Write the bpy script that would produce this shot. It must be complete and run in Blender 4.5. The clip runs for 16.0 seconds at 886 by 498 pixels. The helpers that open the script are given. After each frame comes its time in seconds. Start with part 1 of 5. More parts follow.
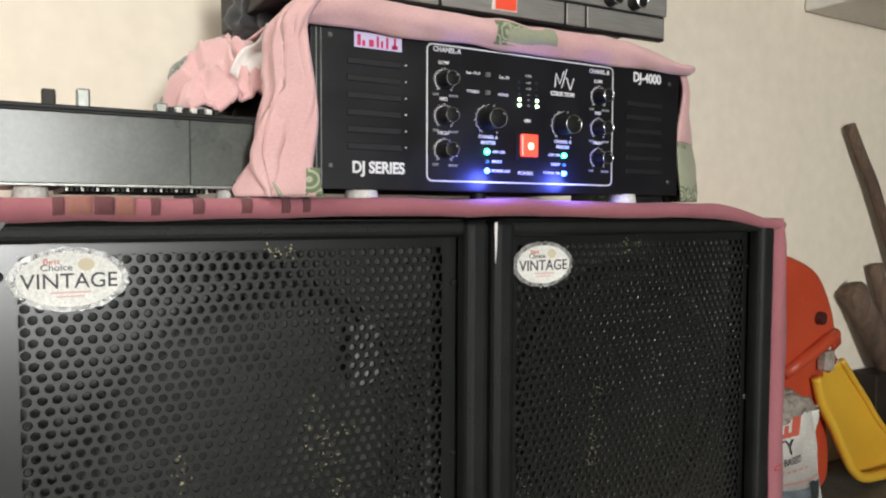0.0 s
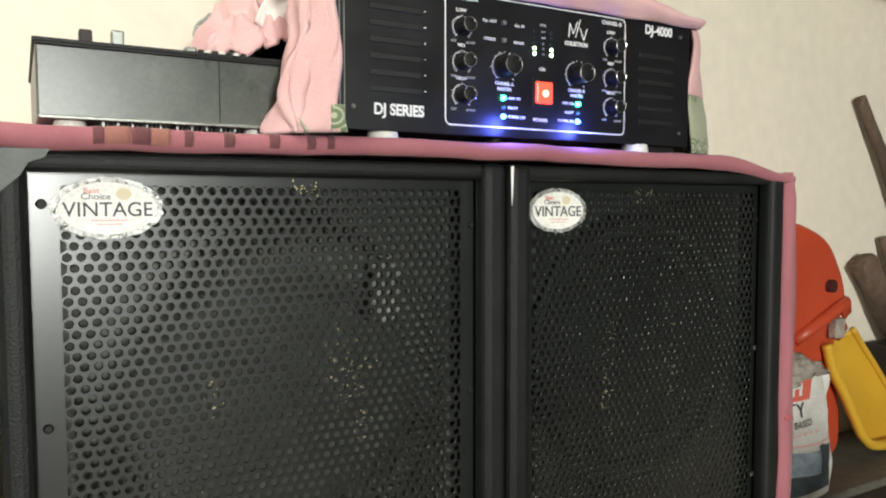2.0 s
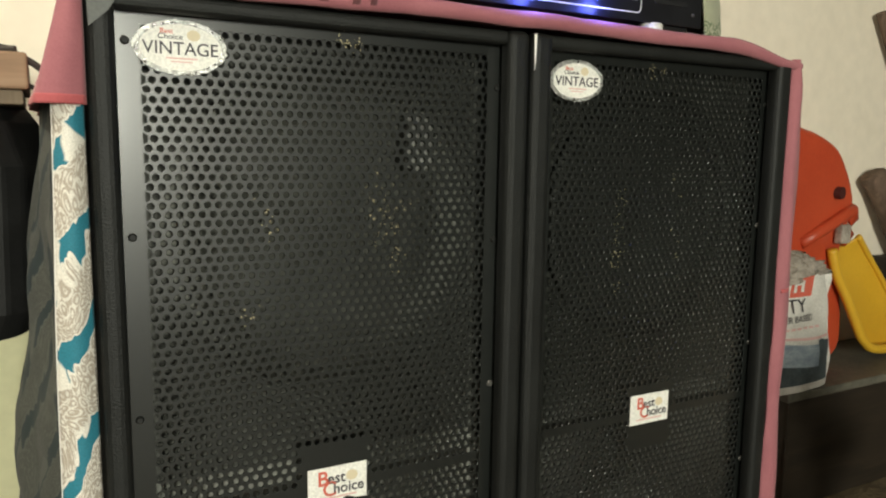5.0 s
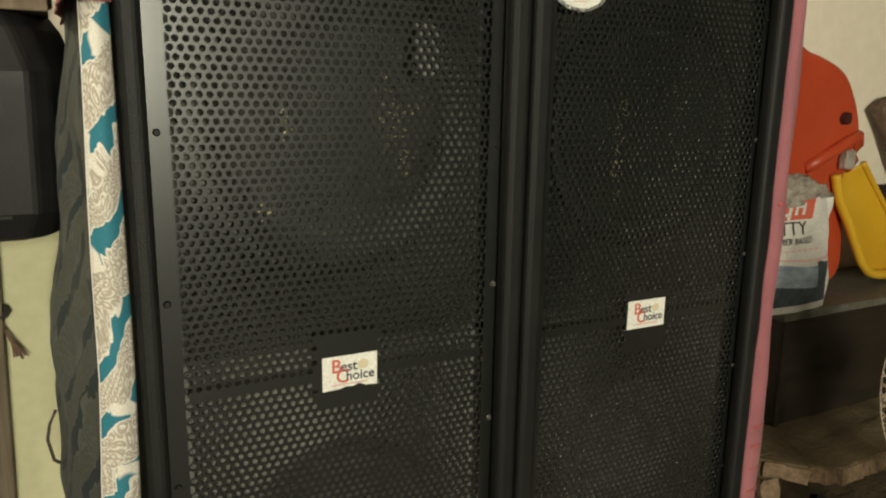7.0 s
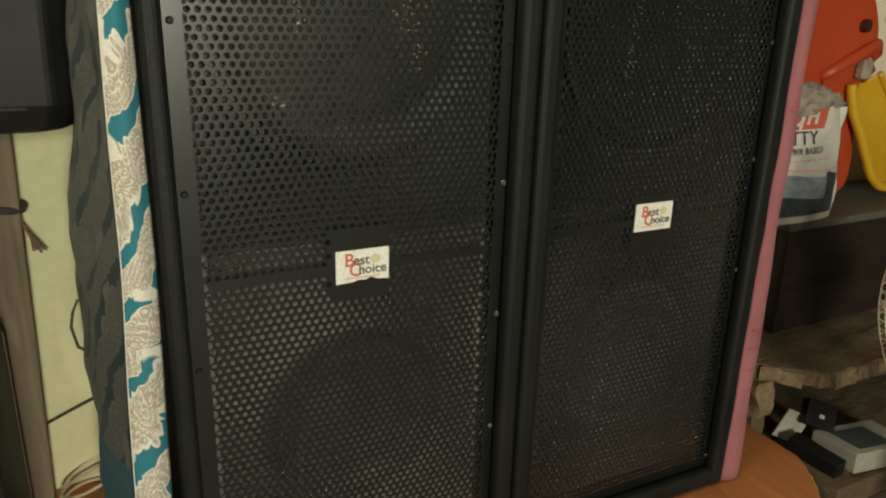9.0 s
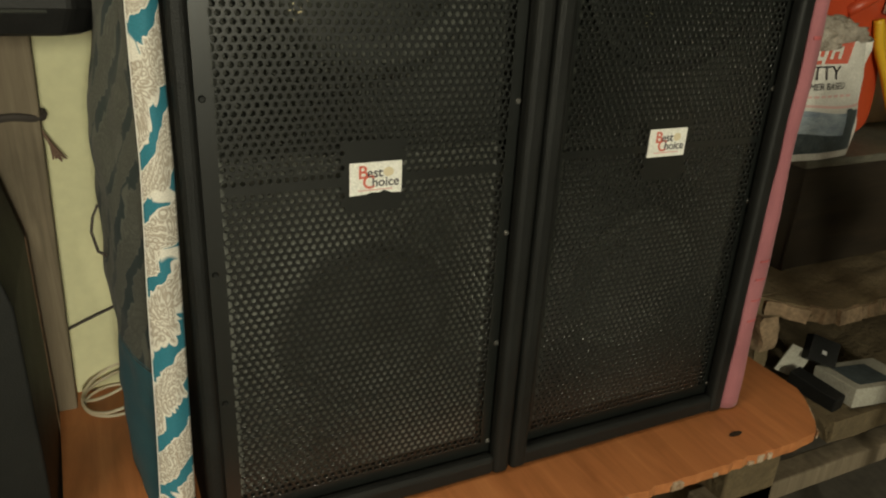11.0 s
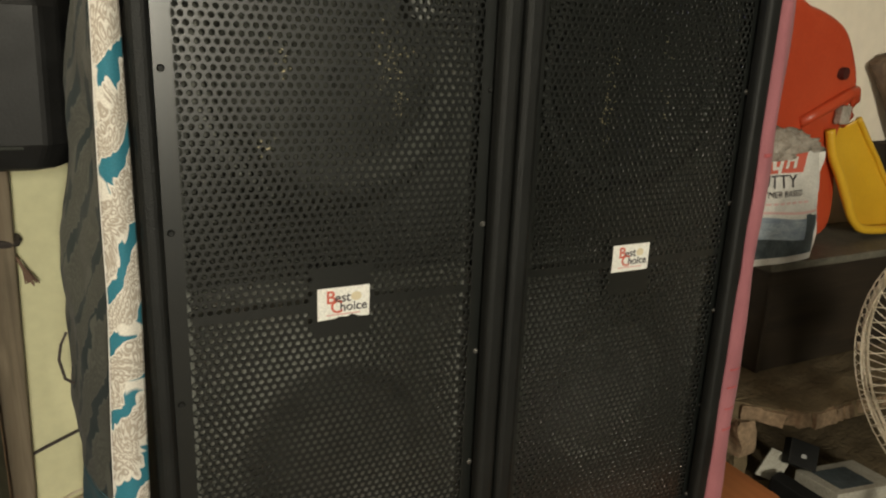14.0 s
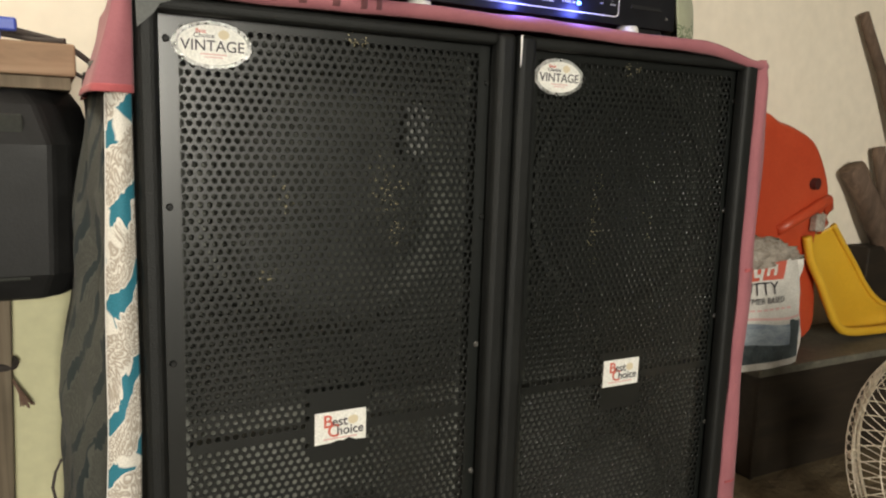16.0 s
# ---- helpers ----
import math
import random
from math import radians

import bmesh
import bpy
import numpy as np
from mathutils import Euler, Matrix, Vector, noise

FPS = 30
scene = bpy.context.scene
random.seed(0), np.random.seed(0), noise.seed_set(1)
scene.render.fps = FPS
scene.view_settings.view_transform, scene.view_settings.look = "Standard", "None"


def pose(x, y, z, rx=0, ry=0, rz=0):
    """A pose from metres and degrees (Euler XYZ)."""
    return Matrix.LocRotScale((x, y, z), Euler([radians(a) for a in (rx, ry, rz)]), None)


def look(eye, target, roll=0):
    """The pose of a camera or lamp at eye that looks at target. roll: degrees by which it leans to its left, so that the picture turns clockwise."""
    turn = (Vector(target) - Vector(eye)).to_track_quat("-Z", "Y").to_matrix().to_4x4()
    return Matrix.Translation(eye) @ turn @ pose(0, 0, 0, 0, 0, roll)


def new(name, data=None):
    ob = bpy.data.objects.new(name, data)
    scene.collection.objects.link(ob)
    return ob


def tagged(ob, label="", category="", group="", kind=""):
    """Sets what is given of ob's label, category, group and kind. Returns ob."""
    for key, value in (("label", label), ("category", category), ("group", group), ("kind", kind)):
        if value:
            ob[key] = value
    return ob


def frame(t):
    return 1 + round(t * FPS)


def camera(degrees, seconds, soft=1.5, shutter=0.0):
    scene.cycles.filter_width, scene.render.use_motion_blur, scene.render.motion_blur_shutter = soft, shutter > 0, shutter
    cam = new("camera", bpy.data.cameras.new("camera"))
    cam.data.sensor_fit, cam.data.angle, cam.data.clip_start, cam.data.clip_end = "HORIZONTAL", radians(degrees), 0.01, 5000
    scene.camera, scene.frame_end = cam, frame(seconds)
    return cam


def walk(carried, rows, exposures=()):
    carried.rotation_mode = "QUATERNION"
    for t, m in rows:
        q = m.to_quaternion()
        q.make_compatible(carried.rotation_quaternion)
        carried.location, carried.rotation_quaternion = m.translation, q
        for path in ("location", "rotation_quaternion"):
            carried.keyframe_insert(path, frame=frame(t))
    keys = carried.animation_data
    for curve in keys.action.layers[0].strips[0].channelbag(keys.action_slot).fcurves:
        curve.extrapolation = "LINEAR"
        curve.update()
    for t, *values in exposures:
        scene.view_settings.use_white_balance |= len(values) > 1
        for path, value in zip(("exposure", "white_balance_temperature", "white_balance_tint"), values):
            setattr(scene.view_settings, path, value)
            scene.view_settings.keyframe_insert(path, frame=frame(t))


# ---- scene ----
EXPOSURES = [(0.0, 0.21, 6250, 14), (2.0, 0.48, 6330, 10), (3.5, 0.47, 6450, 7), (5.0, 0.26, 6900, 6), (7.0, 0.06, 7600, 5), (10.0, -0.18, 7700, 2), (12.5, -0.25, 8000, 6), (14.0, -0.04, 7500, 10), (16.0, 0.18, 7000, 13)]
cam = camera(62.0, 16.0, soft=2.1)
PATH = [
    (0, (-0.424, -0.641, 1.456), (0.593, 1.078, 1.352), 0.2),
    (0.5, (-0.426, -0.633, 1.442), (0.589, 1.087, 1.338), 0.5),
    (1, (-0.438, -0.642, 1.434), (0.559, 1.089, 1.327), 0.5),
    (1.5, (-0.445, -0.651, 1.415), (0.563, 1.07, 1.27), 0.6),
    (2, (-0.446, -0.661, 1.403), (0.548, 1.071, 1.286), -0.1),
    (2.5, (-0.443, -0.671, 1.39), (0.536, 1.069, 1.29), 0.3),
    (3, (-0.447, -0.674, 1.362), (0.506, 1.082, 1.26), 0.4),
    (3.5, (-0.463, -0.708, 1.345), (0.483, 1.05, 1.228), 0.7),
    (4, (-0.472, -0.729, 1.322), (0.473, 1.024, 1.141), 0.0),
    (4.2, (-0.479, -0.728, 1.324), (0.473, 1.018, 1.11), 0.3),
    (6.5, (-0.517, -0.784, 1.27), (0.395, 0.966, 0.947), 1.3),
    (7, (-0.519, -0.79, 1.268), (0.386, 0.945, 0.855), 1.0),
    (7.5, (-0.52, -0.795, 1.265), (0.384, 0.927, 0.798), 1.3),
    (8, (-0.526, -0.802, 1.265), (0.353, 0.92, 0.752), 1.1),
    (8.5, (-0.531, -0.809, 1.257), (0.334, 0.904, 0.692), 1.2),
    (9, (-0.534, -0.803, 1.248), (0.337, 0.883, 0.617), 1.7),
    (9.5, (-0.535, -0.812, 1.229), (0.302, 0.876, 0.56), 1.4),
    (10, (-0.539, -0.826, 1.227), (0.277, 0.849, 0.5), 1.9),
    (10.2, (-0.542, -0.822, 1.229), (0.274, 0.838, 0.468), 2.4),
    (12.3, (-0.54, -0.837, 1.207), (0.289, 0.806, 0.424), 3.8),
    (12.5, (-0.53, -0.831, 1.208), (0.314, 0.814, 0.445), 4.0),
    (13, (-0.528, -0.845, 1.217), (0.331, 0.836, 0.556), 2.3),
    (13.5, (-0.527, -0.831, 1.247), (0.346, 0.858, 0.627), 2.5),
    (14, (-0.524, -0.837, 1.265), (0.359, 0.872, 0.72), 2.4),
    (14.5, (-0.536, -0.845, 1.28), (0.354, 0.881, 0.802), 2.5),
    (15, (-0.541, -0.847, 1.295), (0.368, 0.885, 0.877), 2.1),
    (15.5, (-0.537, -0.85, 1.302), (0.386, 0.89, 0.955), 1.9),
    (16, (-0.543, -0.852, 1.312), (0.386, 0.894, 1.009), 1.9),
]
walk(cam, [(t, look(eye, target, roll)) for t, eye, target, roll in PATH], EXPOSURES)

# ---- world and lights ----
world = bpy.data.worlds.new("world")
scene.world = world
world.use_nodes = True
wn = world.node_tree
sky = wn.nodes.new("ShaderNodeTexSky")
sky.sky_type = 'NISHITA'
sky.sun_disc = False
sky.sun_elevation = radians(25)
sky.sun_rotation = radians(200)
wn.links.new(sky.outputs[0], wn.nodes["Background"].inputs[0])
wn.nodes["Background"].inputs[1].default_value = 0.08


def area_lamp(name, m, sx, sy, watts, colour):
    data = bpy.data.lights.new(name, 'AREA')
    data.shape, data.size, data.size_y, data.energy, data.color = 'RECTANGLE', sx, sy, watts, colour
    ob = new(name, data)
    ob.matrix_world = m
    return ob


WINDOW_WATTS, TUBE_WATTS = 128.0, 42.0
# Unseen window, assumed where the sheen on the grille points back.
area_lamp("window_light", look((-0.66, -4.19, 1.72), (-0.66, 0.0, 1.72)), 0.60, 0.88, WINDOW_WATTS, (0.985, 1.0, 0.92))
# Assumed source, no tube in view; added to brighten the left of the wall.
area_lamp("assumed_tube_light", look((-1.35, -0.50, 2.735), (-1.35, -0.50, 0.0)), 0.06, 1.2, TUBE_WATTS, (1.0, 0.95, 0.84))

# ---- materials ----


def mat(name):
    m = bpy.data.materials.new(name)
    m.use_nodes = True
    return m, m.node_tree, m.node_tree.nodes["Principled BSDF"]


def N(nt, kind, **kw):
    n = nt.nodes.new("ShaderNode" + kind)
    for k, v in kw.items():
        if k in n.inputs:
            n.inputs[k].default_value = v
    return n


def coords(nt, space="Object", scale=(1, 1, 1)):
    tc = nt.nodes.new("ShaderNodeTexCoord")
    mp = nt.nodes.new("ShaderNodeMapping")
    mp.inputs["Scale"].default_value = scale
    nt.links.new(tc.outputs[space], mp.inputs[0])
    return mp.outputs[0]


def ramp(nt, fac, stops):
    r = nt.nodes.new("ShaderNodeValToRGB")
    el = r.color_ramp.elements
    el[0].position, el[0].color = stops[0][0], (*stops[0][1], 1)
    el[1].position, el[1].color = stops[-1][0], (*stops[-1][1], 1)
    for p, c in stops[1:-1]:
        e = el.new(p)
        e.color = (*c, 1)
    nt.links.new(fac, r.inputs[0])
    return r.outputs[0]


def mix(nt, fac, a, b, mode='MIX'):
    n = nt.nodes.new("ShaderNodeMix")
    n.data_type, n.blend_type = 'RGBA', mode
    for sock, v in ((n.inputs[0], fac), (n.inputs[6], a), (n.inputs[7], b)):
        if isinstance(v, (int, float)):
            sock.default_value = v
        elif isinstance(v, tuple):
            sock.default_value = (*v, 1)
        else:
            nt.links.new(v, sock)
    return n.outputs[2]


def mathn(nt, op, a, b=None):
    n = nt.nodes.new("ShaderNodeMath")
    n.operation = op
    for i, v in enumerate((a, b)):
        if v is None:
            continue
        if isinstance(v, (int, float)):
            n.inputs[i].default_value = v
        else:
            nt.links.new(v, n.inputs[i])
    return n.outputs[0]


def bump(nt, bs, height, strength=0.3, dist=0.002):
    b = nt.nodes.new("ShaderNodeBump")
    b.inputs["Strength"].default_value, b.inputs["Distance"].default_value = strength, dist
    nt.links.new(height, b.inputs["Height"])
    nt.links.new(b.outputs[0], bs.inputs["Normal"])


def surface(name, c1, c2, rough=0.6, metal=0.0, scale=8.0, fine=140.0, bump_s=0.25, bump_d=0.001, stretch=(1, 1, 1), rough_var=0.12, dust=None, grain_amt=1.0, spec=0.5):
    """Two-scale noise surface: broad stains between two tints, fine grain in colour, gloss and relief."""
    m, nt, bs = mat(name)
    co = coords(nt, "Object", stretch)
    big = N(nt, "TexNoise", Scale=scale, Detail=5.0, Roughness=0.6)
    small = N(nt, "TexNoise", Scale=fine, Detail=3.0)
    nt.links.new(co, big.inputs["Vector"])
    nt.links.new(co, small.inputs["Vector"])
    col = ramp(nt, big.outputs[0], [(0.3, c1), (0.72, c2)])
    grain = ramp(nt, small.outputs[0], [(0.3, (1 - 0.18 * grain_amt,) * 3), (0.7, (1 + 0.12 * grain_amt,) * 3)])
    col = mix(nt, 1.0, col, grain, 'MULTIPLY')
    if dust:
        d = N(nt, "TexNoise", Scale=scale * 3.1, Detail=8.0, Roughness=0.75)
        nt.links.new(co, d.inputs["Vector"])
        f = ramp(nt, d.outputs[0], [(0.55, (0, 0, 0)), (0.8, (dust[3],) * 3)])
        col = mix(nt, f, col, tuple(dust[:3]))
    nt.links.new(col, bs.inputs["Base Color"])
    r = N(nt, "MapRange")
    nt.links.new(big.outputs[0], r.inputs[0])
    r.inputs[3].default_value, r.inputs[4].default_value = max(0.05, rough - rough_var), min(1, rough + rough_var)
    nt.links.new(r.outputs[0], bs.inputs["Roughness"])
    bs.inputs["Metallic"].default_value = metal
    bs.inputs["Specular IOR Level"].default_value = spec
    if bump_s:
        bump(nt, bs, small.outputs[0], bump_s, bump_d)
    return m


def plain(name, c, rough=0.5, metal=0.0, emit=0.0):
    m, nt, bs = mat(name)
    bs.inputs["Base Color"].default_value = (*c, 1)
    bs.inputs["Roughness"].default_value, bs.inputs["Metallic"].default_value = rough, metal
    if emit:
        bs.inputs["Emission Color"].default_value = (*c, 1)
        bs.inputs["Emission Strength"].default_value = emit
    return m


def wood(name, c1, c2, c3, stretch=(1.2, 14, 14), rough=0.6, stain=0.5):
    m, nt, bs = mat(name)
    co = coords(nt, "Object", stretch)
    n1 = N(nt, "TexNoise", Scale=3.0, Detail=8.0, Roughness=0.62, Distortion=0.8)
    nt.links.new(co, n1.inputs["Vector"])
    col = ramp(nt, n1.outputs[0], [(0.28, c1), (0.5, c2), (0.72, c3)])
    n2 = N(nt, "TexNoise", Scale=6.0, Detail=6.0)
    nt.links.new(coords(nt), n2.inputs["Vector"])
    f = ramp(nt, n2.outputs[0], [(0.5, (0, 0, 0)), (0.75, (stain,) * 3)])
    col = mix(nt, f, col, tuple(v * 0.35 for v in c1))
    nt.links.new(col, bs.inputs["Base Color"])
    bs.inputs["Roughness"].default_value = rough
    bump(nt, bs, n1.outputs[0], 0.35, 0.0015)
    return m


def cloth(name, c1, c2, weave=1400.0, blotch=None, sheen=0.25):
    m, nt, bs = mat(name)
    co = coords(nt)
    n1 = N(nt, "TexNoise", Scale=9.0, Detail=6.0, Roughness=0.6)
    n2 = N(nt, "TexNoise", Scale=weave / 3, Detail=2.0)
    nt.links.new(co, n1.inputs["Vector"])
    nt.links.new(co, n2.inputs["Vector"])
    col = ramp(nt, n1.outputs[0], [(0.3, c1), (0.7, c2)])
    col = mix(nt, 1.0, col, ramp(nt, n2.outputs[0], [(0.3, (0.94,) * 3), (0.7, (1.04,) * 3)]), 'MULTIPLY')
    if blotch:
        v = N(nt, "TexVoronoi", Scale=blotch[0])
        nt.links.new(co, v.inputs["Vector"])
        ring = mathn(nt, 'FRACT', mathn(nt, 'MULTIPLY', v.outputs["Distance"], 3.2))
        pat = ramp(nt, ring, [(0.2, blotch[1]), (0.45, blotch[2]), (0.75, blotch[1])])
        n3 = N(nt, "TexNoise", Scale=blotch[3], Detail=1.0)
        nt.links.new(co, n3.inputs["Vector"])
        col = mix(nt, ramp(nt, n3.outputs[0], [(blotch[4], (0, 0, 0)), (blotch[4] + 0.03, (1, 1, 1))]), col, pat)
    nt.links.new(col, bs.inputs["Base Color"])
    bs.inputs["Roughness"].default_value = 0.9
    bs.inputs["Sheen Weight"].default_value = sheen
    bump(nt, bs, n2.outputs[0], 0.10, 0.0006)
    return m


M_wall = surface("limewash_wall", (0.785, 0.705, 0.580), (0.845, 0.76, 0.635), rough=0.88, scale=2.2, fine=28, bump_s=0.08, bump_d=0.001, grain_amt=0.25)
# Walls out of view, kept dark to cut bounce and grille reflections.
M_wall_unseen = surface("unseen_dark_wall", (0.085, 0.083, 0.070), (0.125, 0.12, 0.10), rough=0.9, scale=2.0, fine=30, bump_s=0.1, bump_d=0.001, grain_amt=0.3)
# The ceiling is never in view; its tone is lowered to return less light.
M_ceiling = surface("unseen_dark_ceiling", (0.20, 0.19, 0.165), (0.26, 0.25, 0.22), rough=0.9, scale=2, fine=60)
M_white_paint = surface("white_paint", (0.70, 0.68, 0.63), (0.80, 0.78, 0.73), rough=0.8, scale=6, fine=60, grain_amt=0.3)
M_floor = surface("cement_floor", (0.10, 0.085, 0.068), (0.16, 0.138, 0.112), rough=0.8, scale=3, fine=50, dust=(0.22, 0.19, 0.155, 0.4))
M_cabinet = surface("black_textured_paint", (0.006, 0.0065, 0.006), (0.011, 0.012, 0.011), rough=0.55, scale=12, fine=420, bump_s=0.55, bump_d=0.0012, dust=(0.06, 0.06, 0.055, 0.12), spec=0.3)
M_grille = surface("black_powder_coat_steel", (0.0055, 0.0068, 0.0060), (0.009, 0.0105, 0.0095), rough=0.37, scale=7, fine=300, bump_s=0.06, bump_d=0.0003, rough_var=0.04, dust=(0.04, 0.04, 0.035, 0.05), spec=0.42)
M_grille.node_tree.nodes["Principled BSDF"].inputs["Coat Weight"].default_value = 0.80
M_grille.node_tree.nodes["Principled BSDF"].inputs["Coat Roughness"].default_value = 0.26
# Baffle and cone tones stand for how much light falls through the holes.
M_baffle = surface("lit_baffle_board", (0.18, 0.185, 0.165), (0.30, 0.30, 0.27), rough=0.85, scale=7, fine=200)
M_baffle_half_lit = surface("half_lit_baffle_board", (0.060, 0.062, 0.055), (0.105, 0.107, 0.096), rough=0.85, scale=6, fine=200)
M_baffle_unlit = surface("unlit_baffle_board", (0.034, 0.037, 0.032), (0.066, 0.068, 0.060), rough=0.85, scale=8, fine=200, spec=0.2)
M_cone_lit = surface("lit_paper_cone", (0.125, 0.127, 0.114), (0.20, 0.20, 0.18), rough=0.85, scale=14, fine=200, spec=0.2)
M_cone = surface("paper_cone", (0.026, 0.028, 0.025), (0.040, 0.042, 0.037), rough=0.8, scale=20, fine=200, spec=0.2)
M_cone_half_lit = surface("half_lit_paper_cone", (0.10, 0.103, 0.092), (0.16, 0.163, 0.147), rough=0.85, scale=14, fine=200, spec=0.2)
M_dull_metal = surface("dull_grey_metal", (0.20, 0.21, 0.19), (0.32, 0.33, 0.30), rough=0.42, metal=0.6, scale=30, fine=200, dust=(0.4, 0.4, 0.35, 0.3))
M_screw = plain("worn_screw_head", (0.15, 0.145, 0.135), 0.45, 0.6)
M_gold = plain("gold_fleck", (0.50, 0.43, 0.26), 0.35, 0.4)
M_chrome = plain("bright_metal", (0.75, 0.75, 0.74), 0.22, 1.0)
M_silver = surface("brushed_silver", (0.48, 0.46, 0.44), (0.58, 0.56, 0.53), rough=0.38, metal=0.75, scale=6, fine=160, stretch=(0.2, 1, 8), bump_s=0.1)
M_black_gloss = surface("black_panel_paint", (0.005, 0.005, 0.006), (0.008, 0.008, 0.010), rough=0.38, scale=15, fine=300, bump_s=0.08, bump_d=0.0003)
M_black_plastic = surface("black_plastic", (0.008, 0.008, 0.008), (0.014, 0.014, 0.014), rough=0.48, scale=20, fine=300, bump_s=0.2, dust=(0.06, 0.06, 0.055, 0.12), spec=0.22)
M_mixer = surface("dusty_black_sheet_metal", (0.050, 0.056, 0.048), (0.085, 0.092, 0.078), rough=0.30, scale=9, fine=260, bump_s=0.12, bump_d=0.0005, dust=(0.22, 0.23, 0.20, 0.35))
M_white_print = plain("white_screen_print", (0.82, 0.82, 0.82), 0.6)
M_grey_print = plain("faint_grey_print", (0.42, 0.42, 0.42), 0.6)
M_white_rubber = surface("white_rubber", (0.62, 0.60, 0.55), (0.75, 0.73, 0.68), rough=0.6, scale=40, fine=300)
M_sticker = surface("white_paper_sticker", (0.80, 0.78, 0.72), (0.89, 0.87, 0.82), rough=0.55, scale=40, fine=400, bump_s=0.1)
M_foil = surface("crinkled_silver_foil", (0.25, 0.25, 0.24), (0.72, 0.72, 0.70), rough=0.30, metal=0.8, scale=170, fine=420, bump_s=0.8, bump_d=0.002)
M_ink = plain("dark_printing_ink", (0.05, 0.045, 0.05), 0.6)
M_red_ink = plain("red_printing_ink", (0.60, 0.12, 0.08), 0.6)
M_orange_ink = plain("pale_gold_ink", (0.70, 0.60, 0.42), 0.6)
M_pink_ink = plain("pale_pink_ink", (0.72, 0.45, 0.42), 0.6)
M_logo_plate = plain("lilac_name_plate", (0.62, 0.55, 0.78), 0.4)
M_magenta_ink = plain("crimson_ink", (0.55, 0.03, 0.12), 0.5)
M_slot = plain("pressed_vent_slot", (0.003, 0.003, 0.0035), 0.6)
M_led_green = plain("green_led", (0.05, 1.0, 0.45), 0.3, 0, 14.0)
M_led_blue = plain("blue_led", (0.07, 0.20, 1.0), 0.3, 0, 13.0)
M_led_level = plain("pale_green_led", (0.65, 1.0, 0.55), 0.3, 0, 6.0)
M_led_off = plain("unlit_led", (0.10, 0.22, 0.32), 0.25)
M_level_off = plain("dark_unlit_led", (0.03, 0.035, 0.04), 0.25)
M_rocker = plain("lit_red_rocker", (1.0, 0.06, 0.03), 0.3, 0, 1.7)
M_rocker_hot = plain("rocker_lamp_spot", (1.0, 0.30, 0.18), 0.3, 0, 5.0)
M_display = plain("red_digit_display", (0.55, 0.06, 0.03), 0.3, 0, 0.55)
M_pink = cloth("faded_pink_cotton", (0.30, 0.098, 0.118), (0.39, 0.142, 0.162), sheen=0.12)
M_pink_light = cloth("pale_pink_cotton", (0.56, 0.32, 0.32), (0.66, 0.42, 0.41))
M_pink_pat = cloth("pink_printed_cotton", (0.58, 0.33, 0.33), (0.68, 0.43, 0.42), blotch=(55.0, (0.43, 0.35, 0.27), (0.66, 0.52, 0.43), 8.0, 0.60))
M_maroon = cloth("dark_woven_band", (0.10, 0.03, 0.04), (0.17, 0.06, 0.06))
M_ochre = cloth("ochre_woven_band", (0.27, 0.105, 0.085), (0.34, 0.145, 0.11))
M_hem = cloth("red_cloth_hem", (0.38, 0.075, 0.085), (0.46, 0.11, 0.115), sheen=0.1)
M_teal = cloth("teal_cloth", (0.005, 0.050, 0.072), (0.009, 0.080, 0.105), sheen=0.02)
M_greenprint = cloth("grey_green_print", (0.24, 0.26, 0.17), (0.38, 0.38, 0.27), blotch=(60.0, (0.13, 0.17, 0.09), (0.45, 0.44, 0.33), 16.0, 0.5))
M_greycloth = cloth("grey_tweed_cloth", (0.20, 0.21, 0.18), (0.38, 0.38, 0.33), blotch=(90.0, (0.10, 0.11, 0.09), (0.5, 0.5, 0.45), 40.0, 0.5))
M_blackcloth = cloth("black_cloth", (0.012, 0.012, 0.013), (0.03, 0.03, 0.03))
M_whitecloth = cloth("white_cloth", (0.72, 0.70, 0.66), (0.82, 0.80, 0.76))
M_ply = wood("orange_plywood", (0.34, 0.115, 0.040), (0.46, 0.165, 0.060), (0.56, 0.22, 0.085), stretch=(9, 1.0, 9), rough=0.5, stain=0.25)
M_ply_edge = surface("chipped_ply_edge", (0.22, 0.12, 0.06), (0.62, 0.50, 0.38), rough=0.8, scale=45, fine=200, bump_s=0.6, bump_d=0.003)
M_oldwood = wood("weathered_grey_brown_wood", (0.11, 0.085, 0.055), (0.18, 0.14, 0.095), (0.25, 0.20, 0.14), stretch=(14, 14, 1.0), rough=0.8)
M_boxwood = wood("raw_brown_wood", (0.16, 0.10, 0.06), (0.26, 0.165, 0.10), (0.33, 0.22, 0.14), stretch=(1.5, 14, 14), rough=0.75)
M_darkwood = wood("dark_wood", (0.010, 0.007, 0.004), (0.020, 0.013, 0.007), (0.034, 0.022, 0.013), stretch=(1.5, 12, 12), rough=0.6, stain=0.3)
M_stickwood = wood("dry_branch_bark", (0.07, 0.045, 0.03), (0.13, 0.085, 0.06), (0.20, 0.135, 0.095), stretch=(16, 16, 1.5), rough=0.85)
M_masonry = surface("crumbling_mortar", (0.095, 0.068, 0.036), (0.165, 0.120, 0.066), rough=0.92, scale=14, fine=90, bump_s=0.8, bump_d=0.006, dust=(0.17, 0.11, 0.055, 0.3))
M_rubble = surface("broken_mortar_chunk", (0.15, 0.10, 0.06), (0.32, 0.22, 0.14), rough=0.92, scale=30, fine=120, bump_s=0.7, bump_d=0.004)
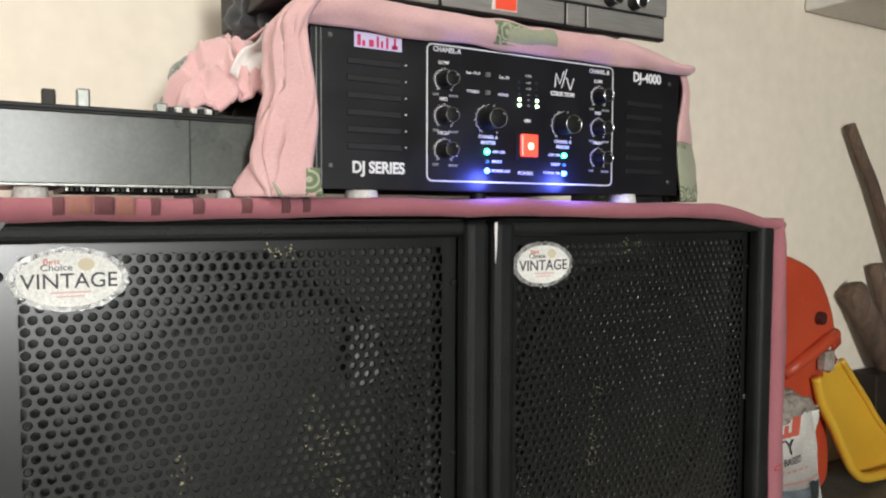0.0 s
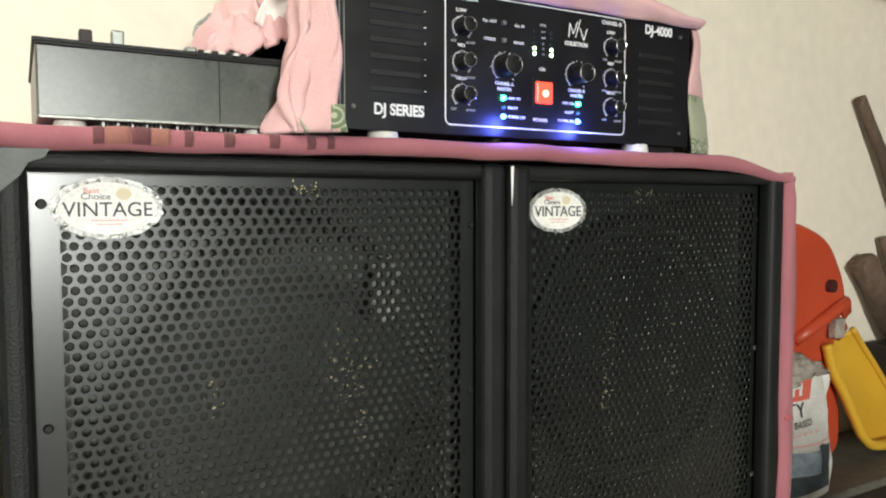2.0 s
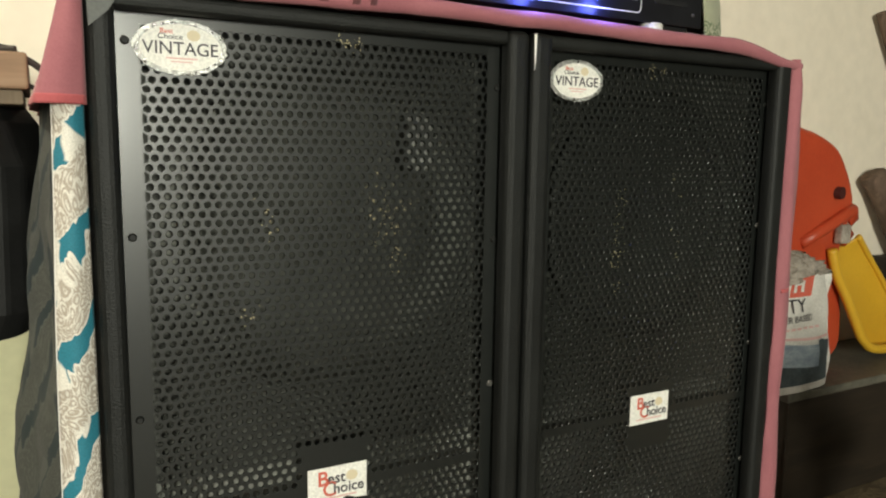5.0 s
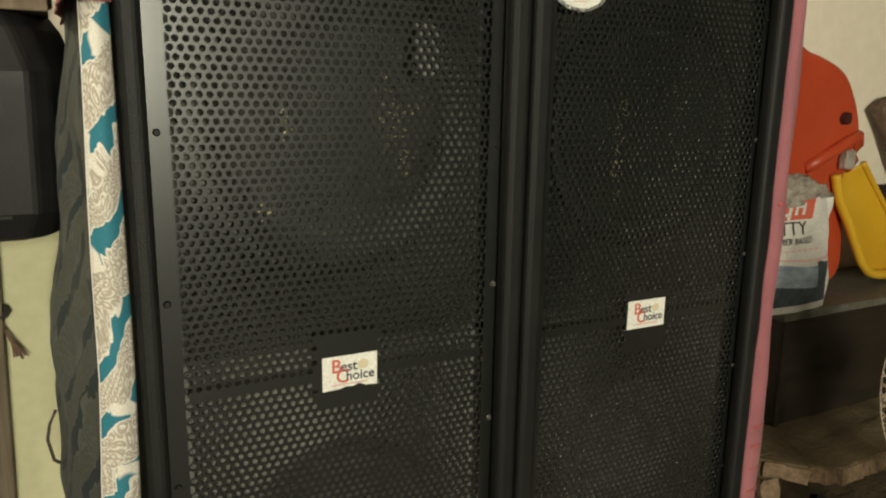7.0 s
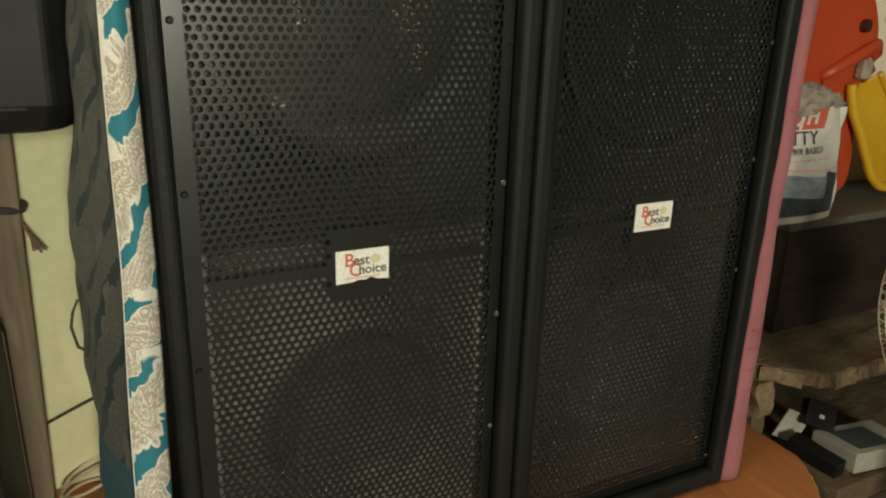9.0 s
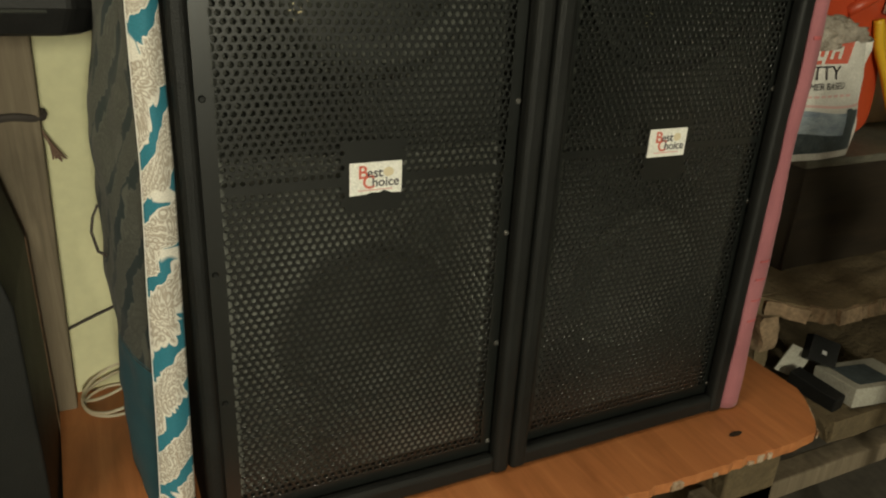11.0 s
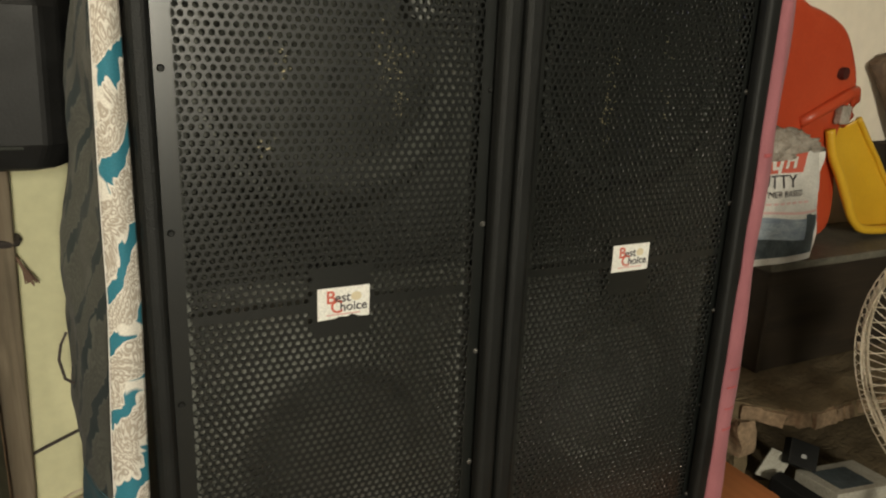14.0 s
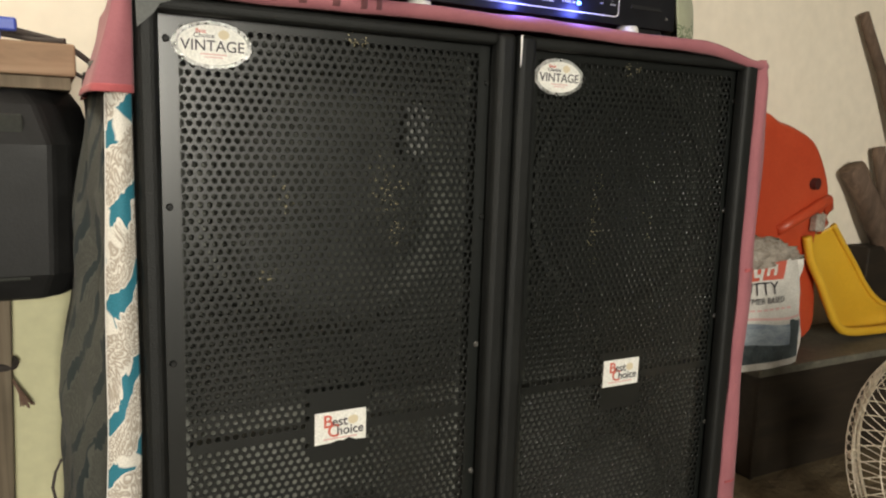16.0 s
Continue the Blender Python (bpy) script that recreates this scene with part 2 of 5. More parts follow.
M_shelf_top = surface("dusty_grey_board", (0.08, 0.074, 0.058), (0.14, 0.13, 0.10), rough=0.7, scale=12, fine=100, dust=(0.3, 0.28, 0.22, 0.4))
M_red_plastic = surface("faded_red_plastic", (0.44, 0.050, 0.019), (0.56, 0.080, 0.030), rough=0.42, scale=5, fine=160, bump_s=0.05, dust=(0.50, 0.12, 0.06, 0.2), grain_amt=0.25)
M_yellow_plastic = surface("yellow_plastic", (0.66, 0.36, 0.025), (0.76, 0.45, 0.04), rough=0.4, scale=6, fine=160, bump_s=0.05, dust=(0.62, 0.42, 0.10, 0.2), grain_amt=0.2)
M_recess_shade = plain("recess_shade", (0.06, 0.012, 0.010), 0.6)
M_bag_white = surface("white_woven_plastic_sack", (0.62, 0.59, 0.54), (0.76, 0.73, 0.68), rough=0.5, scale=18, fine=300, bump_s=0.4, bump_d=0.002)
M_bag_clear = surface("crumpled_dusty_polythene", (0.28, 0.24, 0.20), (0.50, 0.44, 0.38), rough=0.28, scale=35, fine=160, bump_s=0.8, bump_d=0.004)
M_bag_blue = surface("blue_grey_print", (0.20, 0.25, 0.31), (0.42, 0.48, 0.52), rough=0.5, scale=25, fine=200, stretch=(1, 1, 3))
M_bag_dark = surface("dark_printed_trees", (0.03, 0.045, 0.05), (0.10, 0.12, 0.13), rough=0.5, scale=60, fine=200)
M_fan = surface("cream_painted_wire", (0.60, 0.52, 0.40), (0.70, 0.62, 0.49), rough=0.45, scale=20, fine=200, bump_s=0.1)
M_wire = plain("cream_cable_sheath", (0.55, 0.47, 0.34), 0.55)
M_cord = plain("dark_cord", (0.05, 0.04, 0.035), 0.8)
M_blue = plain("blue_plastic", (0.03, 0.07, 0.40), 0.45)
M_rope = cloth("brown_rope", (0.13, 0.07, 0.05), (0.22, 0.13, 0.09))
M_box_white = surface("scuffed_white_carton", (0.30, 0.285, 0.24), (0.44, 0.42, 0.36), rough=0.6, scale=20, fine=200, dust=(0.2, 0.18, 0.14, 0.5))
M_tape = surface("worn_grey_tape", (0.034, 0.038, 0.034), (0.072, 0.076, 0.068), rough=0.5, scale=60, fine=300)
M_dado = surface("pale_green_distemper", (0.64, 0.615, 0.385), (0.71, 0.68, 0.44), rough=0.85, scale=2.5, fine=60, bump_s=0.06, grain_amt=0.25, dust=(0.50, 0.45, 0.28, 0.3))
M_glint = surface("painted_glint_grey", (0.05, 0.05, 0.048), (0.26, 0.26, 0.24), rough=0.45, scale=60, fine=300)


def paisley(name, ground, cream, line, dull=1.0):
    """Brocade: curling cream motifs with thin ring lines on a plain ground, in cloth units (metres)."""
    m, nt, bs = mat(name)
    uv = nt.nodes.new("ShaderNodeUVMap")
    warp = N(nt, "TexNoise", Scale=11.0, Detail=2.0)
    nt.links.new(uv.outputs[0], warp.inputs["Vector"])
    vm = nt.nodes.new("ShaderNodeVectorMath")
    vm.operation = 'MULTIPLY_ADD'
    nt.links.new(warp.outputs["Color"], vm.inputs[0])
    vm.inputs[1].default_value = (0.07, 0.11, 0.0)
    nt.links.new(uv.outputs[0], vm.inputs[2])
    mp = nt.nodes.new("ShaderNodeMapping")
    mp.inputs["Scale"].default_value = (15.0, 9.0, 1.0)
    mp.inputs["Rotation"].default_value = (0, 0, 0.5)
    nt.links.new(vm.outputs[0], mp.inputs[0])
    v = N(nt, "TexVoronoi", Scale=1.0, Randomness=0.9)
    v.distance, v.voronoi_dimensions = 'EUCLIDEAN', '2D'
    e = N(nt, "TexVoronoi", Scale=1.0, Randomness=0.9)
    e.feature, e.voronoi_dimensions = 'DISTANCE_TO_EDGE', '2D'
    nt.links.new(mp.outputs[0], v.inputs["Vector"])
    nt.links.new(mp.outputs[0], e.inputs["Vector"])
    # slanting cream bands with petalled rims, narrow plain gaps and small blossoms in them
    v2 = N(nt, "TexVoronoi", Scale=8.0, Randomness=0.9)
    v2.voronoi_dimensions = '2D'
    nt.links.new(mp.outputs[0], v2.inputs["Vector"])
    sep = nt.nodes.new("ShaderNodeSeparateXYZ")
    nt.links.new(vm.outputs[0], sep.inputs[0])
    run = mathn(nt, 'ADD', mathn(nt, 'MULTIPLY', sep.outputs[1], 10.0), mathn(nt, 'MULTIPLY', sep.outputs[0], 13.0))
    tri = mathn(nt, 'MULTIPLY', mathn(nt, 'ABSOLUTE', mathn(nt, 'SUBTRACT', mathn(nt, 'FRACT', run), 0.5)), 2.0)
    edge = mathn(nt, 'ADD', tri, mathn(nt, 'MULTIPLY', v2.outputs["Distance"], 0.26))
    band = ramp(nt, edge, [(0.79, (1, 1, 1)), (0.82, (0, 0, 0))])
    blossom = ramp(nt, e.outputs["Distance"], [(0.30, (0, 0, 0)), (0.33, (1, 1, 1))])
    motif = mix(nt, 1.0, band, blossom, 'LIGHTEN')
    rings = mathn(nt, 'SINE', mathn(nt, 'MULTIPLY', v.outputs["Distance"], 62.0))
    small = mathn(nt, 'SINE', mathn(nt, 'MULTIPLY', v2.outputs["Distance"], 17.0))
    art = mathn(nt, 'ADD', mathn(nt, 'MULTIPLY', rings, 0.7), small)
    lines = ramp(nt, art, [(0.0, (1, 1, 1)), (0.5, (0, 0, 0))])
    n = N(nt, "TexNoise", Scale=30.0, Detail=3.0)
    nt.links.new(uv.outputs[0], n.inputs["Vector"])
    tint = ramp(nt, n.outputs[0], [(0.35, tuple(c * 0.86 for c in cream)), (0.7, cream)])
    inner = mix(nt, mathn(nt, 'MULTIPLY', lines, 0.72), tint, line)
    fine = N(nt, "TexNoise", Scale=500.0, Detail=1.0)
    nt.links.new(uv.outputs[0], fine.inputs["Vector"])
    rim = ramp(nt, edge, [(0.70, (0, 0, 0)), (0.74, (1, 1, 1))])
    inner = mix(nt, rim, inner, cream)
    col = mix(nt, motif, ground, inner)
    col = mix(nt, 1.0, col, ramp(nt, fine.outputs[0], [(0.3, (0.85 * dull,) * 3), (0.7, (1.1 * dull,) * 3)]), 'MULTIPLY')
    nt.links.new(col, bs.inputs["Base Color"])
    bs.inputs["Roughness"].default_value = 0.75
    bs.inputs["Sheen Weight"].default_value = 0.03
    bump(nt, bs, motif, 0.35, 0.001)
    return m


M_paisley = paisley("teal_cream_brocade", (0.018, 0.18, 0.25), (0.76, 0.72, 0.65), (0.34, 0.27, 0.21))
# Reverse of the same brocade, darkened: the flank's shade is in the colours.
M_paisley_back_shaded = paisley("brocade_reverse_shaded", (0.014, 0.025, 0.027), (0.090, 0.092, 0.078), (0.046, 0.048, 0.040))

# ---- mesh helpers ----


def finish(bm, smooth=False):
    me = bpy.data.meshes.new("mesh")
    bmesh.ops.recalc_face_normals(bm, faces=bm.faces)
    bm.to_mesh(me)
    bm.free()
    if smooth:
        for p in me.polygons:
            p.use_smooth = True
    return me


def part(name, bm, material, parent=None, label="", smooth=False):
    me = bm if isinstance(bm, bpy.types.Mesh) else finish(bm, smooth)
    me.name = name
    me.materials.append(material)
    ob = new(name, me)
    ob.parent = parent
    if label:
        ob["label"] = label
    return ob


def thing(name, label, category, group="", kind="", at=(0, 0, 0)):
    e = new(name)
    e.location = at
    e.empty_display_size = 0.05
    return tagged(e, label, category, group, kind)


def box(x0, x1, y0, y1, z0, z1, bevel=0.0, seg=2, bm=None):
    b = bmesh.new()
    bmesh.ops.create_cube(b, size=1)
    for v in b.verts:
        v.co = Vector(((x0 + x1) / 2 + v.co.x * (x1 - x0), (y0 + y1) / 2 + v.co.y * (y1 - y0), (z0 + z1) / 2 + v.co.z * (z1 - z0)))
    if bevel:
        bmesh.ops.bevel(b, geom=list(b.edges), offset=bevel, segments=seg, profile=0.5, affect='EDGES')
    return join(bm, b) if bm else b


def join(bm, other):
    me = bpy.data.meshes.new("tmp")
    other.to_mesh(me)
    other.free()
    bm.from_mesh(me)
    bpy.data.meshes.remove(me)
    return bm


def cyl(p, axis, r, depth, seg=24, r2=None, bevel=0.0):
    """A capped cylinder or cone from p along axis."""
    b = bmesh.new()
    bmesh.ops.create_cone(b, cap_ends=True, segments=seg, radius1=r, radius2=r if r2 is None else r2, depth=depth)
    if bevel:
        bmesh.ops.bevel(b, geom=[e for e in b.edges if abs(e.verts[0].co.z - e.verts[1].co.z) < 1e-6], offset=bevel, segments=2, profile=0.5, affect='EDGES')
    q = Vector(axis).to_track_quat('Z', 'Y').to_matrix().to_4x4()
    bmesh.ops.transform(b, matrix=Matrix.Translation(Vector(p) + Vector(axis).normalized() * depth / 2) @ q, verts=b.verts)
    return b


def tube(points, r, seg=8, closed=False, taper=None):
    """A round tube along a list of points."""
    pts = [Vector(p) for p in points]
    b = bmesh.new()
    rings = []
    n = len(pts)
    for i, p in enumerate(pts):
        a = pts[(i - 1) % n] if closed or i else p
        c = pts[(i + 1) % n] if closed or i < n - 1 else p
        d = (c - a).normalized()
        up = Vector((0, 0, 1)) if abs(d.z) < 0.9 else Vector((1, 0, 0))
        s = d.cross(up).normalized()
        u = s.cross(d)
        rr = r if taper is None else r * (1 + (taper - 1) * i / (n - 1))
        rings.append([b.verts.new(p + rr * (math.cos(k * 2 * math.pi / seg) * s + math.sin(k * 2 * math.pi / seg) * u)) for k in range(seg)])
    for i in range(n if closed else n - 1):
        A, B = rings[i], rings[(i + 1) % n]
        for k in range(seg):
            b.faces.new((A[k], A[(k + 1) % seg], B[(k + 1) % seg], B[k]))
    if not closed:
        b.faces.new(rings[0])
        b.faces.new(list(reversed(rings[-1])))
    return b


def sheet(nu, nv, f, uv=None, thick=0.0015):
    """A cloth sheet: f(u, v) gives a place for u, v in 0..1; uv(u, v) the cloth coordinates in metres."""
    b = bmesh.new()
    lay = b.loops.layers.uv.new("UVMap")
    g = [[b.verts.new(f(i / nu, j / nv)) for j in range(nv + 1)] for i in range(nu + 1)]
    for i in range(nu):
        for j in range(nv):
            fc = b.faces.new((g[i][j], g[i + 1][j], g[i + 1][j + 1], g[i][j + 1]))
            fc.smooth = True
            for loop, (a, c) in zip(fc.loops, ((i, j), (i + 1, j), (i + 1, j + 1), (i, j + 1))):
                loop[lay].uv = uv(a / nu, c / nv) if uv else (a / nu, c / nv)
    me = bpy.data.meshes.new("sheet")
    b.to_mesh(me)
    b.free()
    return me


def cloth_part(name, me, material, parent, label="", thick=0.002):
    ob = part(name, me, material, parent, label)
    s = ob.modifiers.new("thickness", 'SOLIDIFY')
    s.thickness, s.offset = thick, 0.0
    return ob


def wob(x, y, z, s, a):
    """Smooth noise offset."""
    return a * noise.noise(Vector((x * s, y * s, z * s)))


def lettering(text, x, y, z, size, material, parent, align='CENTER', rot=(90, 0, 0), depth=0.0003, width=1.0, bold=0.012, name="lettering"):
    cu = bpy.data.curves.new("text", 'FONT')
    cu.body, cu.size, cu.align_x, cu.align_y, cu.extrude = text, size, align, 'CENTER', depth
    cu.offset = size * bold
    tmp = bpy.data.objects.new("text", cu)
    scene.collection.objects.link(tmp)
    dg = bpy.context.evaluated_depsgraph_get()
    me = bpy.data.meshes.new_from_object(tmp.evaluated_get(dg))
    bpy.data.objects.remove(tmp)
    me.transform(pose(x, y, z, *rot) @ Matrix.Diagonal((width, 1, 1, 1)))
    me.materials.clear()
    return part(name, me, material, parent)


def flat(points, y, depth=0.0004):
    """A thin plate in the xz plane, from an outline."""
    b = bmesh.new()
    f = b.faces.new([b.verts.new((px, y, pz)) for px, pz in points])
    r = bmesh.ops.extrude_face_region(b, geom=[f])
    bmesh.ops.translate(b, vec=(0, -depth, 0), verts=[v for v in r['geom'] if isinstance(v, bmesh.types.BMVert)])
    return b


def ellipse(cx, cz, rx, rz, n=40):
    return [(cx + rx * math.cos(i * 2 * math.pi / n), cz + rz * math.sin(i * 2 * math.pi / n)) for i in range(n)]


def rect(x0, x1, z0, z1):
    return [(x0, z0), (x1, z0), (x1, z1), (x0, z1)]

# ---- the room ----
WALL_Y, BENCH_Z = 0.46, 0.43
part("wall_north", box(-2.3, 3.3, WALL_Y, WALL_Y + 0.15, -0.0, 2.8), M_wall)
part("wall_west", box(-2.45, -2.3, -4.2, WALL_Y + 0.15, 0, 2.8), M_wall_unseen)
part("wall_east", box(3.3, 3.45, -4.2, WALL_Y + 0.15, 0, 2.8), M_wall_unseen)
dado = part("dado", box(-2.29, -0.40, WALL_Y - 0.004, WALL_Y + 0.002, 0.002, 1.19), M_dado)
tagged(dado, "pale green painted lower part of the wall", "wall", kind="structure")
south = bmesh.new()
box(-2.3, -1.06, -4.35, -4.2, 0, 2.8, bm=south)
box(-0.26, 3.3, -4.35, -4.2, 0, 2.8, bm=south)
box(-1.06, -0.26, -4.35, -4.2, 0, 1.22, bm=south)
box(-1.06, -0.26, -4.35, -4.2, 2.22, 2.8, bm=south)
part("wall_south", south, M_wall_unseen)
part("floor", box(-2.45, 3.45, -4.35, WALL_Y + 0.15, -0.1, 0.0), M_floor)
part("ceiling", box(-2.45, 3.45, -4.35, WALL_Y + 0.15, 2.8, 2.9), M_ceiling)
tagged(bpy.data.objects["wall_north"], "cream limewashed plaster wall", "wall", kind="structure")
for n in ("wall_west", "wall_east", "wall_south"):
    tagged(bpy.data.objects[n], "unseen plaster wall, kept dark to bounce less light", "wall", kind="structure")
tagged(bpy.data.objects["floor"], "bare grey cement floor", "floor", kind="structure")
tagged(bpy.data.objects["ceiling"], "unseen ceiling, kept dark to bounce less light", "ceiling", kind="structure")
win = tagged(new("window_1"), "assumed plain unglazed window opening with a wooden frame, out of view", "window", kind="structure")
for b in (box(-1.06, -1.035, -4.33, -4.22, 1.22, 2.22, 0.003), box(-0.285, -0.26, -4.33, -4.22, 1.22, 2.22, 0.003), box(-1.035, -0.285, -4.33, -4.22, 1.22, 1.245, 0.003), box(-1.035, -0.285, -4.33, -4.22, 2.195, 2.22, 0.003)):
    part("window_frame", b, M_boxwood, win)
ledge = box(1.225, 2.6, 0.12, WALL_Y - 0.001, 1.933, 2.015, 0.006)
tagged(part("wall_ledge", ledge, M_white_paint), "white plastered concrete ledge high on the wall", "ledge", kind="structure")

# ---- bench of plywood on masonry ----


def ragged_plank():
    """Plywood top with a clipped corner and a chewed front edge."""
    rnd = random.Random(4)
    out = [(-0.655, WALL_Y - 0.002), (-0.640, -0.142)]
    x = -0.62
    while x < 0.56:
        out.append((x, -0.142 + rnd.uniform(-0.003, 0.003)))
        x += rnd.uniform(0.012, 0.03)
    out += [(0.575, -0.136), (0.600, -0.115), (0.648, -0.050), (0.662, -0.02), (0.665, WALL_Y - 0.002)]
    b = bmesh.new()
    f = b.faces.new([b.verts.new((px, py, BENCH_Z)) for px, py in out])
    r = bmesh.ops.extrude_face_region(b, geom=[f])
    bmesh.ops.translate(b, vec=(0, 0, -0.020), verts=[v for v in r['geom'] if isinstance(v, bmesh.types.BMVert)])
    return b, out


bench = thing("bench", "orange-brown plywood bench top with a chipped front edge", "bench")
bmk, outline = ragged_plank()
part("bench_top", bmk, M_ply, bench)
rnd = random.Random(9)
for i in range(34):
    x = rnd.uniform(-0.6, 0.6)
    yy = -0.1445
    s = rnd.uniform(0.004, 0.014)
    part("edge_chip", box(x - s, x + s, yy - rnd.uniform(0.0006, 0.002), yy + 0.004, BENCH_Z - 0.019, BENCH_Z - rnd.uniform(0.001, 0.012), 0.0008, 1), M_ply_edge, bench)
chips = [(0.617, -0.092, 0.012), (0.632, -0.072, 0.008), (0.588, -0.126, 0.010)]
for x, y, s in chips:
    b = box(-s, s, -0.0015, 0.0015, BENCH_Z - 0.018, BENCH_Z - 0.002, 0.0006, 1)
    bmesh.ops.transform(b, matrix=pose(x + 0.0015, y - 0.001, 0, 0, 0, 57), verts=b.verts)
    part("edge_chip", b, M_ply_edge, bench)
part("knot", flat([(0.33 + 0.016 * math.cos(a * 0.7), 0.006 * math.sin(a * 0.7)) for a in range(9)], 0), M_darkwood, bench).matrix_local = pose(0.10, -0.109, BENCH_Z + 0.0008, -90, 0, 4)
for x0, x1 in ((-0.62, -0.50), (-0.05, 0.08), (0.46, 0.60)):
    part("bench_support", box(x0, x1, -0.07, 0.40, 0.0, BENCH_Z - 0.021, 0.006), M_masonry, bench, "rough mortared brick pier")

# ---- loudspeakers ----
PITCH, HOLE_R, GT = 0.0104, 0.0035, 0.0014


def grille_mesh(x_first, cols, z_first, rows, blank):
    """A perforated steel plate: hexagonal cells with a real round hole, walls of the sheet's thickness."""
    verts, faces = [], []
    ca = [math.radians(30 * k) for k in range(12)]
    outer = [((PITCH / 2 if k % 2 == 0 else PITCH / math.sqrt(3)) * math.cos(a), (PITCH / 2 if k % 2 == 0 else PITCH / math.sqrt(3)) * math.sin(a)) for k, a in enumerate(ca)]
    ring = [(HOLE_R * math.cos(a), HOLE_R * math.sin(a)) for a in ca]
    ring_b = [(0.90 * HOLE_R * math.cos(a), 0.90 * HOLE_R * math.sin(a)) for a in ca]
    dz = PITCH * math.sqrt(3) / 2
    for r in range(rows):
        z = z_first - r * dz
        n = cols - (r % 2)
        for c in range(n):
            x = x_first + (c + 0.5 * (r % 2)) * PITCH
            k0 = len(verts)
            if blank(x, z, r):
                verts += [(x + outer[k][0], 0.0, z + outer[k][1]) for k in range(1, 12, 2)]
                faces.append(tuple(range(k0, k0 + 6)))
                continue
            verts += [(x + a, 0.0, z + b) for a, b in outer]
            verts += [(x + a * 1.07, 0.0, z + b * 1.07) for a, b in ring]
            verts += [(x + a, 0.00014, z + b) for a, b in ring]
            verts += [(x + a * 0.93, 0.0006, z + b * 0.93) for a, b in ring]
            verts += [(x + a, GT, z + b) for a, b in ring_b]
            for k in range(12):
                j = (k + 1) % 12
                faces.append((k0 + k, k0 + j, k0 + 12 + j, k0 + 12 + k))
                faces.append((k0 + 12 + k, k0 + 12 + j, k0 + 24 + j, k0 + 24 + k))
                faces.append((k0 + 24 + k, k0 + 24 + j, k0 + 36 + j, k0 + 36 + k))
                faces.append((k0 + 36 + k, k0 + 36 + j, k0 + 48 + j, k0 + 48 + k))
    me = bpy.data.meshes.new("grille")
    me.from_pydata(verts, [], faces)
    me.update()
    return me


